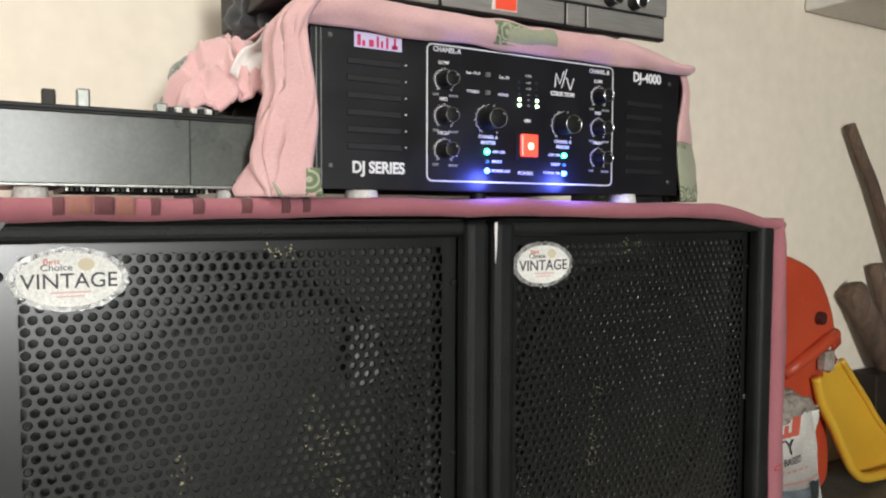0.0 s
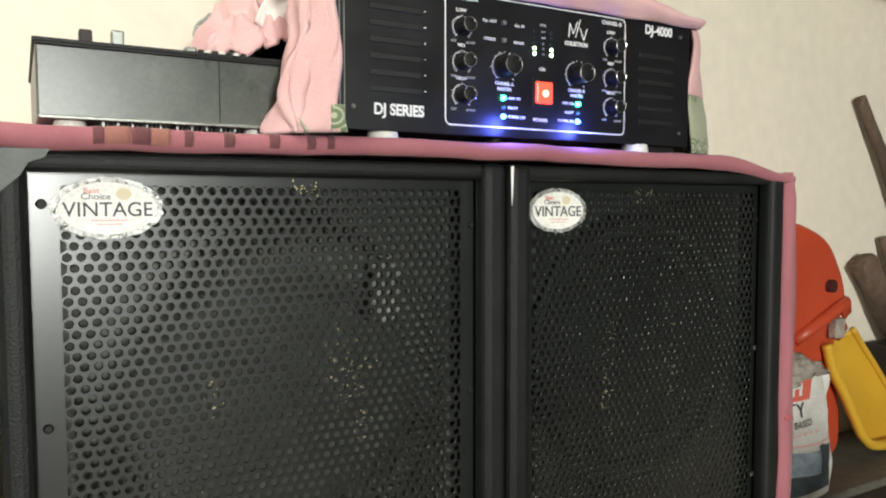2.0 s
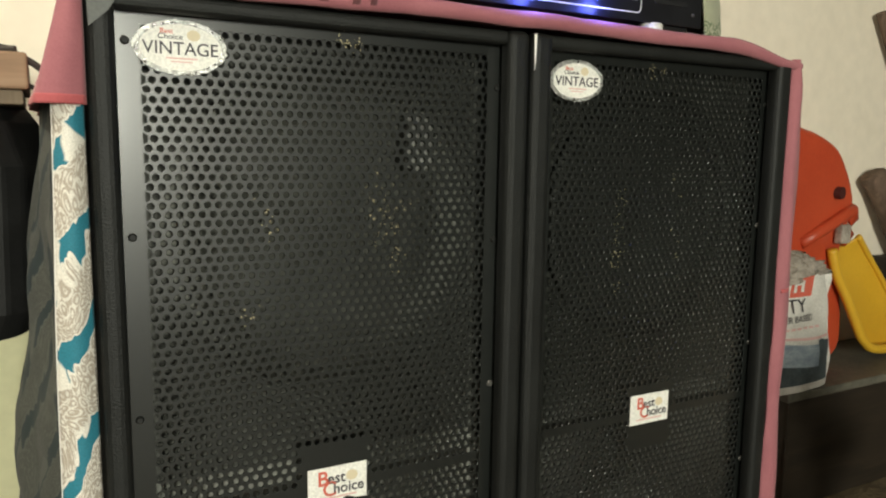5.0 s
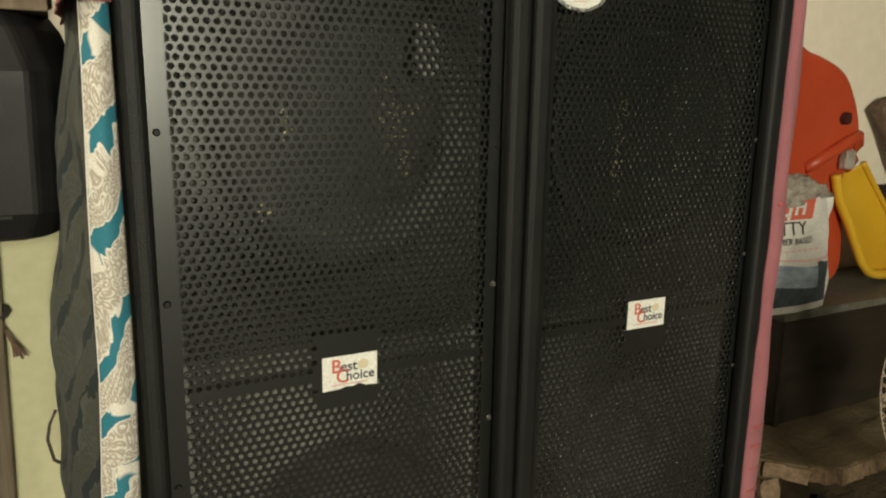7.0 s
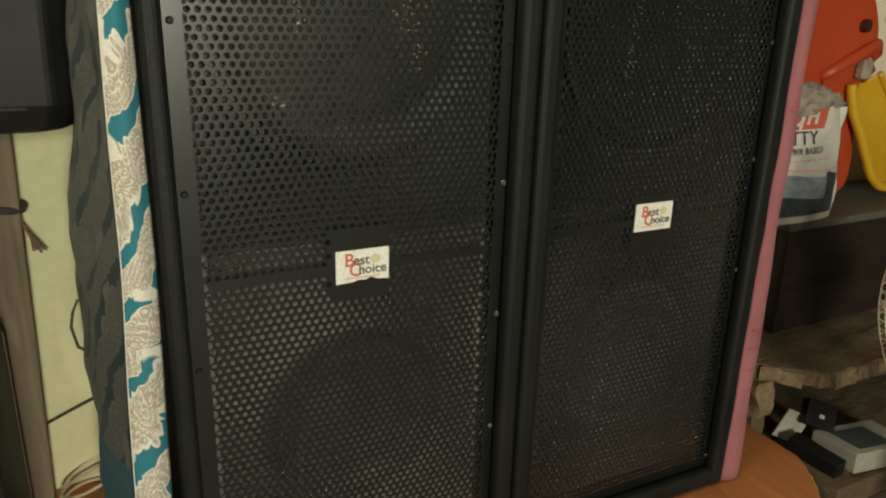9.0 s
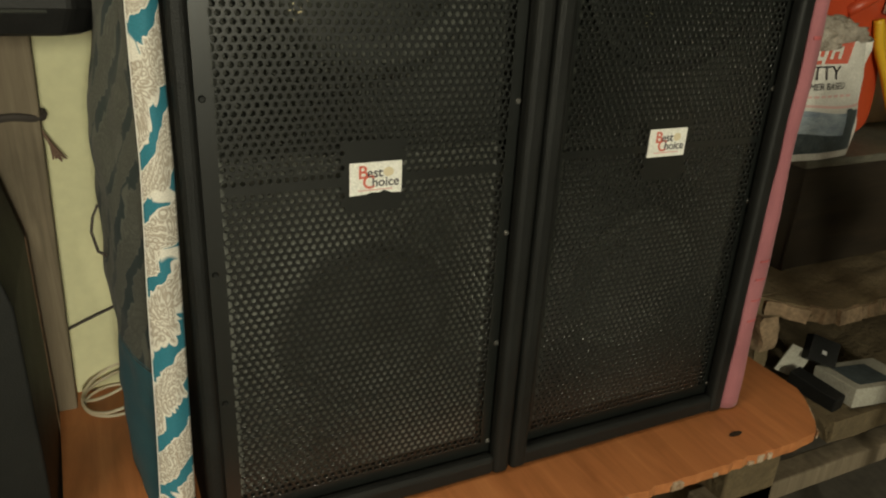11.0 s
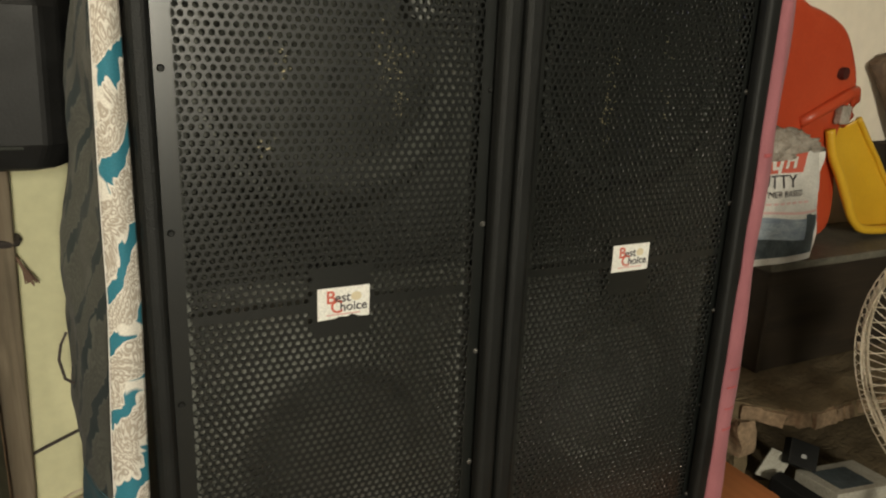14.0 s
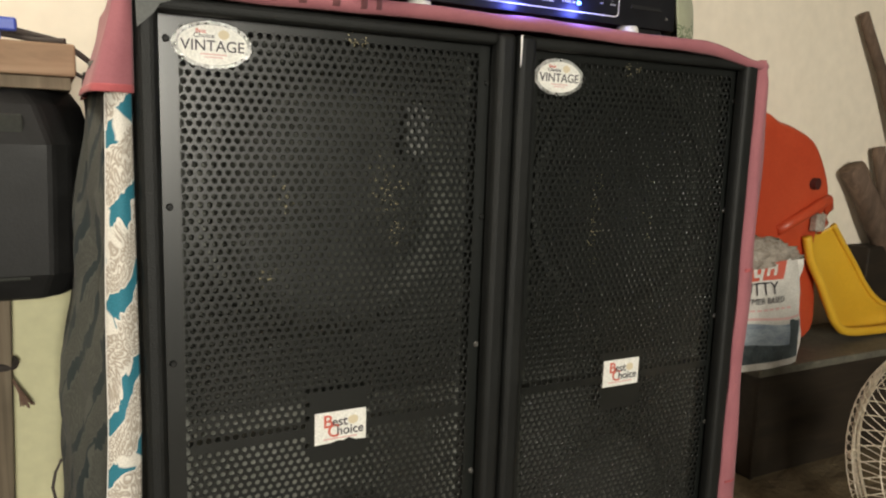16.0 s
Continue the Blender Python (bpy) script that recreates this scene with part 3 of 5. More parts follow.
def speaker(x0, x1, oval, badge, label, bar_z):
    """A tall double-woofer cabinet: shell, four rounded rims, grille, screws, drivers, badges."""
    z0, z1, w = BENCH_Z + 0.001, 1.447, 0.030
    sp = thing("loudspeaker", label, "loudspeaker", "pair of tall loudspeakers", at=(0, 0, 0))
    shell = bmesh.new()
    t = 0.018
    box(x0, x0 + t, 0.0, 0.36, z0, z1, 0.003, bm=shell)
    box(x1 - t, x1, 0.0, 0.36, z0, z1, 0.003, bm=shell)
    box(x0 + t, x1 - t, 0.002, 0.358, z1 - t, z1, bm=shell)
    box(x0 + t, x1 - t, 0.002, 0.358, z0, z0 + t, bm=shell)
    box(x0 + t, x1 - t, 0.342, 0.358, z0 + t, z1 - t, bm=shell)
    part("cabinet", shell, M_cabinet, sp)
    for a, b in ((x0, x0 + (0.0235 if x0 < -0.2 else w)), (x1 - w, x1)):
        part("rim", box(a, b, -0.024, -0.0004, z0, z1, 0.0095, 4), M_cabinet, sp, smooth=False)
    part("rim", box(x0 + 0.020, x1 - w + 0.004, -0.020, -0.0006, z1 - 0.017, z1 - 0.001, 0.006, 3), M_cabinet, sp)
    part("rim", box(x0 + 0.020, x1 - w + 0.004, -0.022, -0.0006, z0 + 0.001, z0 + 0.036, 0.009, 3), M_cabinet, sp)
    cx = -0.232 if x0 < -0.2 else 0.2345
    rows, cols = 104, 36
    zt = 1.4160
    dzr = PITCH * math.sqrt(3) / 2
    bar_row = round((zt - bar_z) / dzr)

    def blank(x, z, r):
        if r == bar_row:
            return True
        if abs(x - cx) < 0.0405 and abs(z - bar_z) < 0.044:
            return True
        return False
    g = part("grille", grille_mesh(cx - 17.5 * PITCH, cols, zt, rows, blank), M_grille, sp, "black perforated steel grille")
    zb = zt - (rows - 1) * dzr
    xa, xb = cx - 17.5 * PITCH, cx + 17.5 * PITCH
    plate = bmesh.new()
    box(x0 + 0.017, xa - 0.0045, 0.0004, GT, z0 + 0.02, z1 - 0.008, bm=plate)
    box(xb + 0.0045, x1 - 0.021, 0.0004, GT, z0 + 0.02, z1 - 0.008, bm=plate)
    box(xa - 0.0045, xb + 0.0045, 0.0005, GT, zt + 0.0045, z1 - 0.008, bm=plate)
    box(xa - 0.0045, xb + 0.0045, 0.0005, GT, z0 + 0.02, zb - 0.0045, bm=plate)
    part("grille_border", plate, M_grille, sp)
    # board behind the grille with two round openings and the cones in them
    R = 0.168
    cent = [1.225, 0.715]
    split = bar_z + 0.026
    ys = 0.030
    lo, hi = z0 + t, z1 - t
    spans = [(lo, split, cent[1]), (split, hi, cent[0])]
    for a, b, zc in spans:
        bb = bmesh.new()
        R = 0.128 if zc < 1 else 0.168
        n = 48
        inner = [bb.verts.new((cx + R * math.cos(i * 2 * math.pi / n), ys, zc + R * math.sin(i * 2 * math.pi / n))) for i in range(n)]
        outr = []
        for i in range(n):
            dx, dzz = math.cos(i * 2 * math.pi / n), math.sin(i * 2 * math.pi / n)
            hx = (x1 - x0) / 2 - t
            k = min(hx / abs(dx) if abs(dx) > 1e-6 else 9, ((b - zc) if dzz > 0 else (zc - a)) / abs(dzz) if abs(dzz) > 1e-6 else 9)
            outr.append(bb.verts.new((cx + k * dx, ys, zc + k * dzz)))
        for i in range(n):
            j = (i + 1) % n
            bb.faces.new((inner[i], inner[j], outr[j], outr[i]))
        # One board in reality; light through the holes is painted in by section.
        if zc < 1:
            part("baffle", bb, M_baffle if x0 < -0.2 else M_baffle_half_lit, sp, "board behind the grille, toned for light through the holes")
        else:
            part("baffle", bb, M_baffle_half_lit if x0 < -0.2 else M_baffle_unlit, sp, "board behind the grille, toned for dim light")
    for zc in cent:
        b = bmesh.new()
        prof = [(0.174, 0.026), (0.168, 0.021), (0.160, 0.021), (0.152, 0.030), (0.146, 0.030), (0.055, 0.095), (0.050, 0.094), (0.035, 0.082), (0.0, 0.076)]
        if zc < 1:
            prof = [(0.130, 0.0302), (0.124, 0.0315), (0.110, 0.036), (0.060, 0.056), (0.052, 0.060), (0.035, 0.054), (0.0, 0.050)]
        n = 40
        rg = [[b.verts.new((cx + r * math.cos(i * 2 * math.pi / n), y, zc + r * math.sin(i * 2 * math.pi / n))) for i in range(n)] for r, y in prof[:-1]]
        tip = b.verts.new((cx, prof[-1][1], zc))
        for A, B in zip(rg, rg[1:]):
            for i in range(n):
                b.faces.new((A[i], A[(i + 1) % n], B[(i + 1) % n], B[i]))
        for i in range(n):
            b.faces.new((rg[-1][i], rg[-1][(i + 1) % n], tip))
        part("woofer_cone", b, (M_cone_lit if zc < 1 else M_cone_half_lit) if x0 < -0.2 else (M_cone_half_lit if zc < 1 else M_cone), sp, "black paper woofer cone, toned for the light reaching it", True)
    for xs, heights in ((x0 + 0.0325, (1.405, 1.225, 1.047, 0.837, 0.655, 0.484)), (-0.0327 if x0 < -0.2 else 0.4315, (1.383, 1.206, 1.028, 0.842, 0.664, 0.484))):
        for zs in heights:
            part("screw", cyl((xs, 0.0004, zs), (0, -1, 0), 0.0042, 0.0022, 12, 0.0028), M_screw if xs > cx and random.random() < 0.7 else M_cabinet, sp)
    # oval badge: crinkled foil rim, white field and a printed word
    ox, oz, rx, rz = oval
    rr = random.Random(int(1000 * abs(ox)))
    pts = [(ox + rx * (1 + rr.uniform(-0.03, 0.03)) * math.cos(i * math.pi / 36), oz + rz * (1 + rr.uniform(-0.03, 0.03)) * math.sin(i * math.pi / 36)) for i in range(72)]
    bd = part("oval_badge", flat(pts, -0.0006, 0.0009), M_foil, sp, "oval white badge with a silver foil rim")
    part("badge_field", flat(ellipse(ox, oz, rx * 0.87, rz * 0.84), -0.0016, 0.0005), M_sticker, bd)
    lettering("VINTAGE", ox, -0.0024, oz - rz * 0.06, rz * 0.66, M_ink, bd, width=rx / rz * 0.585, bold=0.004)
    lettering("Best", ox - rx * 0.30, -0.0024, oz + rz * 0.56, rz * 0.24, M_red_ink, bd, width=1.1, bold=0.004)
    lettering("Choice", ox - rx * 0.22, -0.0024, oz + rz * 0.37, rz * 0.28, M_ink, bd, width=1.1, bold=0.004)
    part("printed_mark", flat(ellipse(ox + rx * 0.27, oz + rz * 0.46, rx * 0.14, rz * 0.2, 20), -0.0022, 0.0003), M_orange_ink, bd)
    part("printed_bar", flat(rect(ox - rx * 0.32, ox + rx * 0.34, oz - rz * 0.42, oz - rz * 0.37), -0.0022, 0.0003), M_pink_ink, bd)
    part("printed_bar", flat(rect(ox - rx * 0.22, ox + rx * 0.24, oz - rz * 0.54, oz - rz * 0.50), -0.0022, 0.0003), M_pink_ink, bd)
    # small rectangular badge
    a, b, c, d = badge
    w2, h2 = b - a, d - c
    if x0 < -0.2:
        tear = [(a, c), (a + w2 * 0.32, c + 0.001), (a + w2 * 0.42, c + h2 * 0.07), (a + w2 * 0.55, c + h2 * 0.05), (a + w2 * 0.66, c + h2 * 0.12), (a + w2 * 0.8, c + 0.001), (b, c), (b, d), (a, d)]
    else:
        tear = rect(a, b, c, d)
    sb = part("name_badge", flat(tear, -0.0006, 0.0009), M_sticker, sp, "small white printed badge")
    X = lambda u: a + u * w2
    Z = lambda v: c + v * h2
    lettering("B", X(0.25), -0.0018, Z(0.69), h2 * 0.56, M_red_ink, sb, bold=0.012)
    lettering("est", X(0.475), -0.0018, Z(0.67), h2 * 0.42, M_ink, sb, bold=0.012)
    lettering("C", X(0.36), -0.0018, Z(0.38), h2 * 0.56, M_red_ink, sb, bold=0.012)
    lettering("hoice", X(0.685), -0.0018, Z(0.37), h2 * 0.40, M_ink, sb, bold=0.012)
    part("printed_mark", flat(ellipse(X(0.74), Z(0.68), w2 * 0.1, h2 * 0.14, 18), -0.0016, 0.0003), M_orange_ink, sb)
    part("printed_bar", flat(rect(X(0.16), X(0.82), Z(0.13), Z(0.17)), -0.0016, 0.0003), M_pink_ink, sb)
    return sp


left = speaker(-0.4635, -0.0012, (-0.3825, 1.4015, 0.0425, 0.0252), (-0.2645, -0.1955, 0.9195, 0.9615), "tall black loudspeaker with perforated steel grille on the plywood bench", 0.9400)
right = speaker(0.0012, 0.4565, (0.0825, 1.3975, 0.0415, 0.0250), (0.1975, 0.2680, 0.9340, 0.9765), "tall black loudspeaker with perforated grille beside the hanging pink cloth", 0.9450)


def flecks(sp, spots, seed):
    """Gold specks scattered over the grille bars."""
    r = random.Random(seed)
    b = bmesh.new()
    for cx, cz, sx, sz, n in spots:
        for i in range(n):
            x, z = r.gauss(cx, sx), r.gauss(cz, sz)
            # keep to the steel between the holes
            s = r.uniform(0.0005, 0.0014)
            a = r.uniform(0, 3)
            pts = [(x + s * math.cos(a + q * 2.1 + r.uniform(-.3, .3)) * r.uniform(.6, 1.6), z + s * math.sin(a + q * 2.1) * r.uniform(.6, 1.6)) for q in range(3)]
            vs = [b.verts.new((p, -0.0007, q)) for p, q in pts]
            b.faces.new(vs)
    ob = part("gold_specks", b, M_gold, sp, "scattered gold specks")
    ob["kind"] = "stuff"


flecks(left, [(-0.170, 1.232, 0.011, 0.016, 40), (-0.160, 1.196, 0.004, 0.010, 16), (-0.188, 1.265, 0.004, 0.010, 8), (-0.303, 1.237, 0.006, 0.012, 12), (-0.324, 1.143, 0.004, 0.008, 8), (-0.216, 1.418, 0.007, 0.006, 22), (-0.203, 1.421, 0.002, 0.007, 8)], 3)
flecks(right, [(0.160, 1.190, 0.006, 0.022, 30), (0.168, 1.250, 0.004, 0.014, 10), (0.163, 1.130, 0.003, 0.010, 6), (0.262, 1.250, 0.008, 0.025, 9), (0.268, 1.150, 0.004, 0.03, 5), (0.207, 1.418, 0.003, 0.006, 9), (0.226, 1.420, 0.002, 0.006, 8)], 5)
# grey patch painted as a driver's glint behind the upper grille, torn silver corner
part("painted_glint", flat([(-0.146, 1.292), (-0.128, 1.285), (-0.112, 1.294), (-0.114, 1.335), (-0.126, 1.352), (-0.144, 1.345)], 0.010, 0.003), M_glint, left, "grey patch painted as a glint behind the grille")
part("corner_patch", flat([(-0.4625, 1.4465), (-0.4240, 1.4468), (-0.4285, 1.4400), (-0.4390, 1.4360), (-0.4450, 1.4260), (-0.4615, 1.4110)], -0.0243, 0.0006), M_tape, left, "torn silver tape on the corner")

part("worn_edge", flat([(0.0016, 1.4440), (0.0050, 1.4445), (0.0042, 1.4150), (0.0030, 1.4030)], -0.0236, 0.0012), M_sticker, right, "bare pale chip on the rim's edge")

# ---- pink cloth over both cabinets ----
cov = thing("table_cloth", "faded pink cotton cloth with dark woven band over both loudspeakers", "cloth")


def top_sheet(u, v):
    x = -0.470 + u * 0.944
    lift = 0.006 * math.exp(-((x + 0.02) / 0.25) ** 2) + wob(x, 3.1, 0, 9, 0.004) + wob(x, 1.1, 0, 26, 0.0018)
    k = min(1.0, max(0.0, (x - 0.32) / 0.155))
    dip = 0.019 * k * k * (3 - 2 * k)
    if v < 0.18:
        a = (v / 0.18) * math.pi * 0.62
        r = (0.0095 + wob(x, 7.7, 0, 12, 0.002)) * (1 - 0.45 * k)
        y = -0.020 - r * math.sin(a * 1.3) * 0.9
        z = 1.4565 + lift * 0.6 - dip - r * math.cos(a * 1.3) * 0.95
        return Vector((x, y, z))
    y = -0.028 + (v - 0.18) / 0.82 * 0.39
    z = 1.4635 + lift * 0.6 + wob(x, y, 0, 14, 0.002) - dip
    return Vector((x, y, z))


cloth_part("top_sheet", sheet(150, 40, top_sheet), M_pink, cov)


def side_fold(xs, out, ztop, zbot, seed, waist=0.0, taper=0.0):
    """A hanging fold: front face turned to the room, then back along the cabinet's side."""
    def f(u, v):
        z = ztop + (zbot - ztop) * v
        sgn = 1 if xs > 0 else -1
        wd = out * (1 + 0.45 * v * v) * (1 - taper * (1 - v) ** 1.3) + wob(z, seed, 0, 7, 0.006) + waist * math.sin(v * 9)
        if u < 0.5:
            a = u / 0.5
            x = xs + sgn * wd * a
            y = -0.018 - 0.006 * math.sin(a * math.pi) + wob(x * 3, z, seed, 12, 0.003)
        else:
            a = (u - 0.5) / 0.5
            x = xs + sgn * (wd - 0.004 * a + wob(a, z, seed, 5, 0.008))
            y = -0.018 + 0.33 * a
        k = min(1.0, v * 25)
        return Vector((x - sgn * (1 - k) * wd * 0.95 * (u if u < 0.5 else 0.5), y, z))
    return f


cloth_part("side_drape", sheet(24, 60, side_fold(0.4575, 0.029, 1.4475, BENCH_Z + 0.004, 2.0)), M_pink, cov)
cloth_part("side_drape", sheet(20, 20, side_fold(-0.4655, 0.028, 1.464, 1.346, 5.0, 0.0, 0.62)), M_pink, cov)
cloth_part("hem", sheet(20, 4, lambda u, v: side_fold(-0.4655, 0.028, 1.464, 1.346, 5.0, 0.0, 0.62)(u, 0.93 + 0.07 * v) + Vector((-0.0012 * u, -0.0014, -0.001))), M_hem, cov, "red stitched hem")
# woven band: dark dashes and an ochre panel along the front edge
for x0, x1, m in ((-0.395, -0.387, M_maroon), (-0.386, -0.368, M_ochre), (-0.367, -0.353, M_maroon), (-0.352, -0.338, M_ochre), (-0.327, -0.320, M_maroon), (-0.295, -0.286, M_maroon), (-0.256, -0.247, M_maroon), (-0.222, -0.214, M_maroon), (-0.203, -0.196, M_maroon)):
    def band(u, v, x0=x0, x1=x1):
        x = x0 + u * (x1 - x0)
        p = top_sheet((x + 0.470) / 0.944, 0.02 + v * 0.26)
        return p + Vector((0, -0.0016, 0.0012))
    cloth_part("woven_band", sheet(4, 12, band), m, cov, thick=0.0008)
for z, h in ((1.108, 0.006), (0.735, 0.004), (0.70, 0.004), (0.66, 0.003), (0.62, 0.004)):
    def mark(u, v, z=z, h=h):
        vv = (1.4475 - (z + h * (v - 0.5))) / (1.4475 - BENCH_Z - 0.004)
        return side_fold(0.4575, 0.029, 1.4475, BENCH_Z + 0.004, 2.0)(0.12 + 0.36 * u, vv) + Vector((0.0, -0.0018, 0))
    cloth_part("woven_band", sheet(6, 3, mark), M_hem, cov, thick=0.0008)

# ---- brocade cloth hanging at the open side ----
bro = thing("brocade_curtain", "teal and cream paisley brocade cloth hanging beside the loudspeaker", "cloth")


def bro_front(u, v):
    z = 1.350 + (BENCH_Z + 0.10 - 1.350) * v
    wd = 0.0245 + 0.018 * v + wob(z, 4.4, 0, 6, 0.002)
    x = -0.4675 - 0.022 * max(0.0, v - 0.45) - wd * u
    y = -0.012 - 0.010 * math.sin(u * math.pi) + wob(z, 9, 0, 5, 0.002)
    return Vector((x, y, z))


cloth_part("front_fold", sheet(12, 90, bro_front, uv=lambda u, v: (u * 0.045, -v * 0.86)), M_paisley, bro)


def bro_piping(u, v):
    p = bro_front(1.0, v)
    a = u * math.pi * 2
    return p + Vector((0.0013 * math.cos(a), 0.0013 * math.sin(a), 0))


part("selvedge", sheet(6, 60, bro_piping), M_whitecloth, bro, "white selvedge")


def bro_hem(u, v):
    p = bro_front(u, 1.0)
    return Vector((p.x - 0.004 * v * (u - 0.3), p.y - 0.004 * v * math.sin(u * 3), p.z + 0.001 - v * 0.097))


cloth_part("teal_hem", sheet(10, 10, bro_hem), M_teal, bro, "plain teal hem")


def bro_side(u, v):
    z = 1.385 + (BENCH_Z + 0.005 - 1.385) * v
    bul = 0.05 + 0.95 * min(1.0, v / 0.45) ** 1.15
    y = 0.012 + 0.34 * u
    x = -0.489 - 0.006 * v - bul * (0.054 * math.sin(min(1, u * 1.15) * math.pi * 0.62)) + wob(y * 1.5, z, 0.3, 8, 0.012) + wob(y, z, 7.3, 20, 0.004)
    return Vector((x, y, z))


cloth_part("shaded_reverse", sheet(40, 90, lambda u, v: bro_side(u, v * 0.74), uv=lambda u, v: (u * 0.38, -v * 0.72)), M_paisley_back_shaded, bro, "reverse of the brocade, darkened like its shaded side")
cloth_part("teal_hem", sheet(40, 30, lambda u, v: bro_side(u, 0.735 + v * 0.265)), M_teal, bro, "plain teal hem in folds")
b = tube([(-0.548, 0.20, 0.87), (-0.556, 0.195, 0.855), (-0.560, 0.193, 0.835), (-0.555, 0.196, 0.805), (-0.545, 0.20, 0.795)], 0.0022, 6)
part("cloth_loop", b, M_cord, bro, "dark hanging loop")
# ---- amplifier ----
AY = -0.006
AMP_AT = pose(-0.0045, -0.007, 0.0649) @ Matrix.Diagonal((0.991, 1.0, 0.947, 1.0))
amp = thing("amplifier", "black two-channel power amplifier with lit lamps on the pink cloth", "amplifier")
body = bmesh.new()
box(-0.1815, 0.2785, AY + 0.004, 0.30, 1.492, 1.643, 0.002, bm=body)
part("case", body, M_black_plastic, amp)
part("front_panel", box(-0.1865, 0.2835, AY, AY + 0.004, 1.489, 1.645, 0.0012), M_black_gloss, amp)
for x in (-0.1815, -0.1770):
    part("panel_edge", box(x - 0.0004, x + 0.0004, AY - 0.0012, AY + 0.001, 1.493, 1.641), M_dull_metal, amp)
for x, y in ((-0.130, 0.010), (0.205, 0.006), (-0.13, 0.26), (0.205, 0.26)):
    part("foot", cyl((x, y, 1.4775), (0, 0, 1), 0.0165, 0.0125, 28, 0.0150, 0.0015), M_white_rubber, amp, "white rubber foot", True)
part("foot", cyl((0.010, 0.02, 1.4775), (0, 0, 1), 0.009, 0.012, 20), M_black_plastic, amp)
part("foot", box(0.215, 0.262, -0.004, 0.03, 1.4775, 1.488, 0.002), M_black_plastic, amp)


def frame_line(x0, x1, z0, z1, r, w):
    """A rounded outline as a thin raised strip."""
    path = []
    for cx, cz, a0 in ((x1 - r, z1 - r, 0), (x0 + r, z1 - r, 90), (x0 + r, z0 + r, 180), (x1 - r, z0 + r, 270)):
        for k in range(7):
            a = radians(a0 + 15 * k)
            path.append((cx, cz, math.cos(a), math.sin(a)))
    b = bmesh.new()
    o = [b.verts.new((cx + r * c, AY - 0.0004, cz + r * s)) for cx, cz, c, s in path]
    i = [b.verts.new((cx + (r - w) * c, AY - 0.0004, cz + (r - w) * s)) for cx, cz, c, s in path]
    n = len(path)
    for k in range(n):
        b.faces.new((o[k], o[(k + 1) % n], i[(k + 1) % n], i[k]))
    return b


part("panel_outline", frame_line(-0.0680, 0.1765, 1.4990, 1.6400, 0.007, 0.0014), M_white_print, amp)
T = lambda s, x, z, h, **k: lettering(s, x, AY - 0.0004, z, h, k.pop("m", M_white_print), amp, **k)
T("DJ SERIES", -0.1195, 1.5105, 0.0158, width=0.86, bold=0.03)
T("DJ-4000", 0.2300, 1.6320, 0.0158, width=0.86, bold=0.025)
T("CHANEL-A", -0.0445, 1.6345, 0.0072, width=0.92)
T("CHANEL-B", 0.1550, 1.6325, 0.0068, width=0.92)
plate = part("name_plate", flat(rect(-0.1445, -0.0955, 1.6265, 1.6410), AY - 0.0003, 0.0008), M_logo_plate, amp, "lilac name plate")
for k, (u, w, h) in enumerate(((0.06, 0.07, 0.8), (0.16, 0.06, 0.4), (0.30, 0.10, 0.5), (0.46, 0.05, 0.8), (0.55, 0.05, 0.5), (0.66, 0.05, 0.8), (0.78, 0.13, 0.28), (0.825, 0.05, 0.8))):
    part("printed_bar", flat(rect(-0.1445 + 0.049 * u, -0.1445 + 0.049 * (u + w), 1.6280, 1.6280 + 0.0135 * h), AY - 0.0012, 0.0002), M_magenta_ink, plate)
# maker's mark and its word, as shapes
for a, b2 in (((0.0910, 1.6095), (0.0925, 1.6255)), ((0.0925, 1.6255), (0.0975, 1.6135)), ((0.0975, 1.6135), (0.1035, 1.6285)), ((0.1005, 1.6095), (0.1075, 1.6310)), ((0.1070, 1.6215), (0.1125, 1.6075)), ((0.1125, 1.6075), (0.1175, 1.6215))):
    dx = 0.0013
    part("printed_bar", flat([(a[0], a[1]), (a[0] + dx, a[1]), (b2[0] + dx, b2[1]), (b2[0], b2[1])], AY - 0.0003, 0.0003), M_white_print, amp)
T("COLECTION", 0.1025, 1.6020, 0.0066, width=0.88, bold=0.03)

# vent slots
for k in range(6):
    z = 1.6150 - k * 0.0164
    part("vent_slot", box(-0.1515, -0.0950, AY - 0.0008, AY + 0.0005, z - 0.0050, z + 0.0015, 0.0006, 1), M_slot, amp)
    part("vent_slot", box(0.1990, 0.2560, AY - 0.0008, AY + 0.0005, z - 0.0185, z - 0.0120, 0.0006, 1), M_slot, amp)
    part("rivet", cyl((-0.0905, AY, z - 0.001), (0, -1, 0), 0.0008, 0.0006, 8), M_white_print, amp)
for x, z in ((-0.168, 1.635), (-0.168, 1.512), (0.2675, 1.629), (0.2675, 1.506)):
    part("screw", cyl((x, AY, z), (0, -1, 0), 0.0026, 0.0012, 14, 0.002), M_screw, amp)


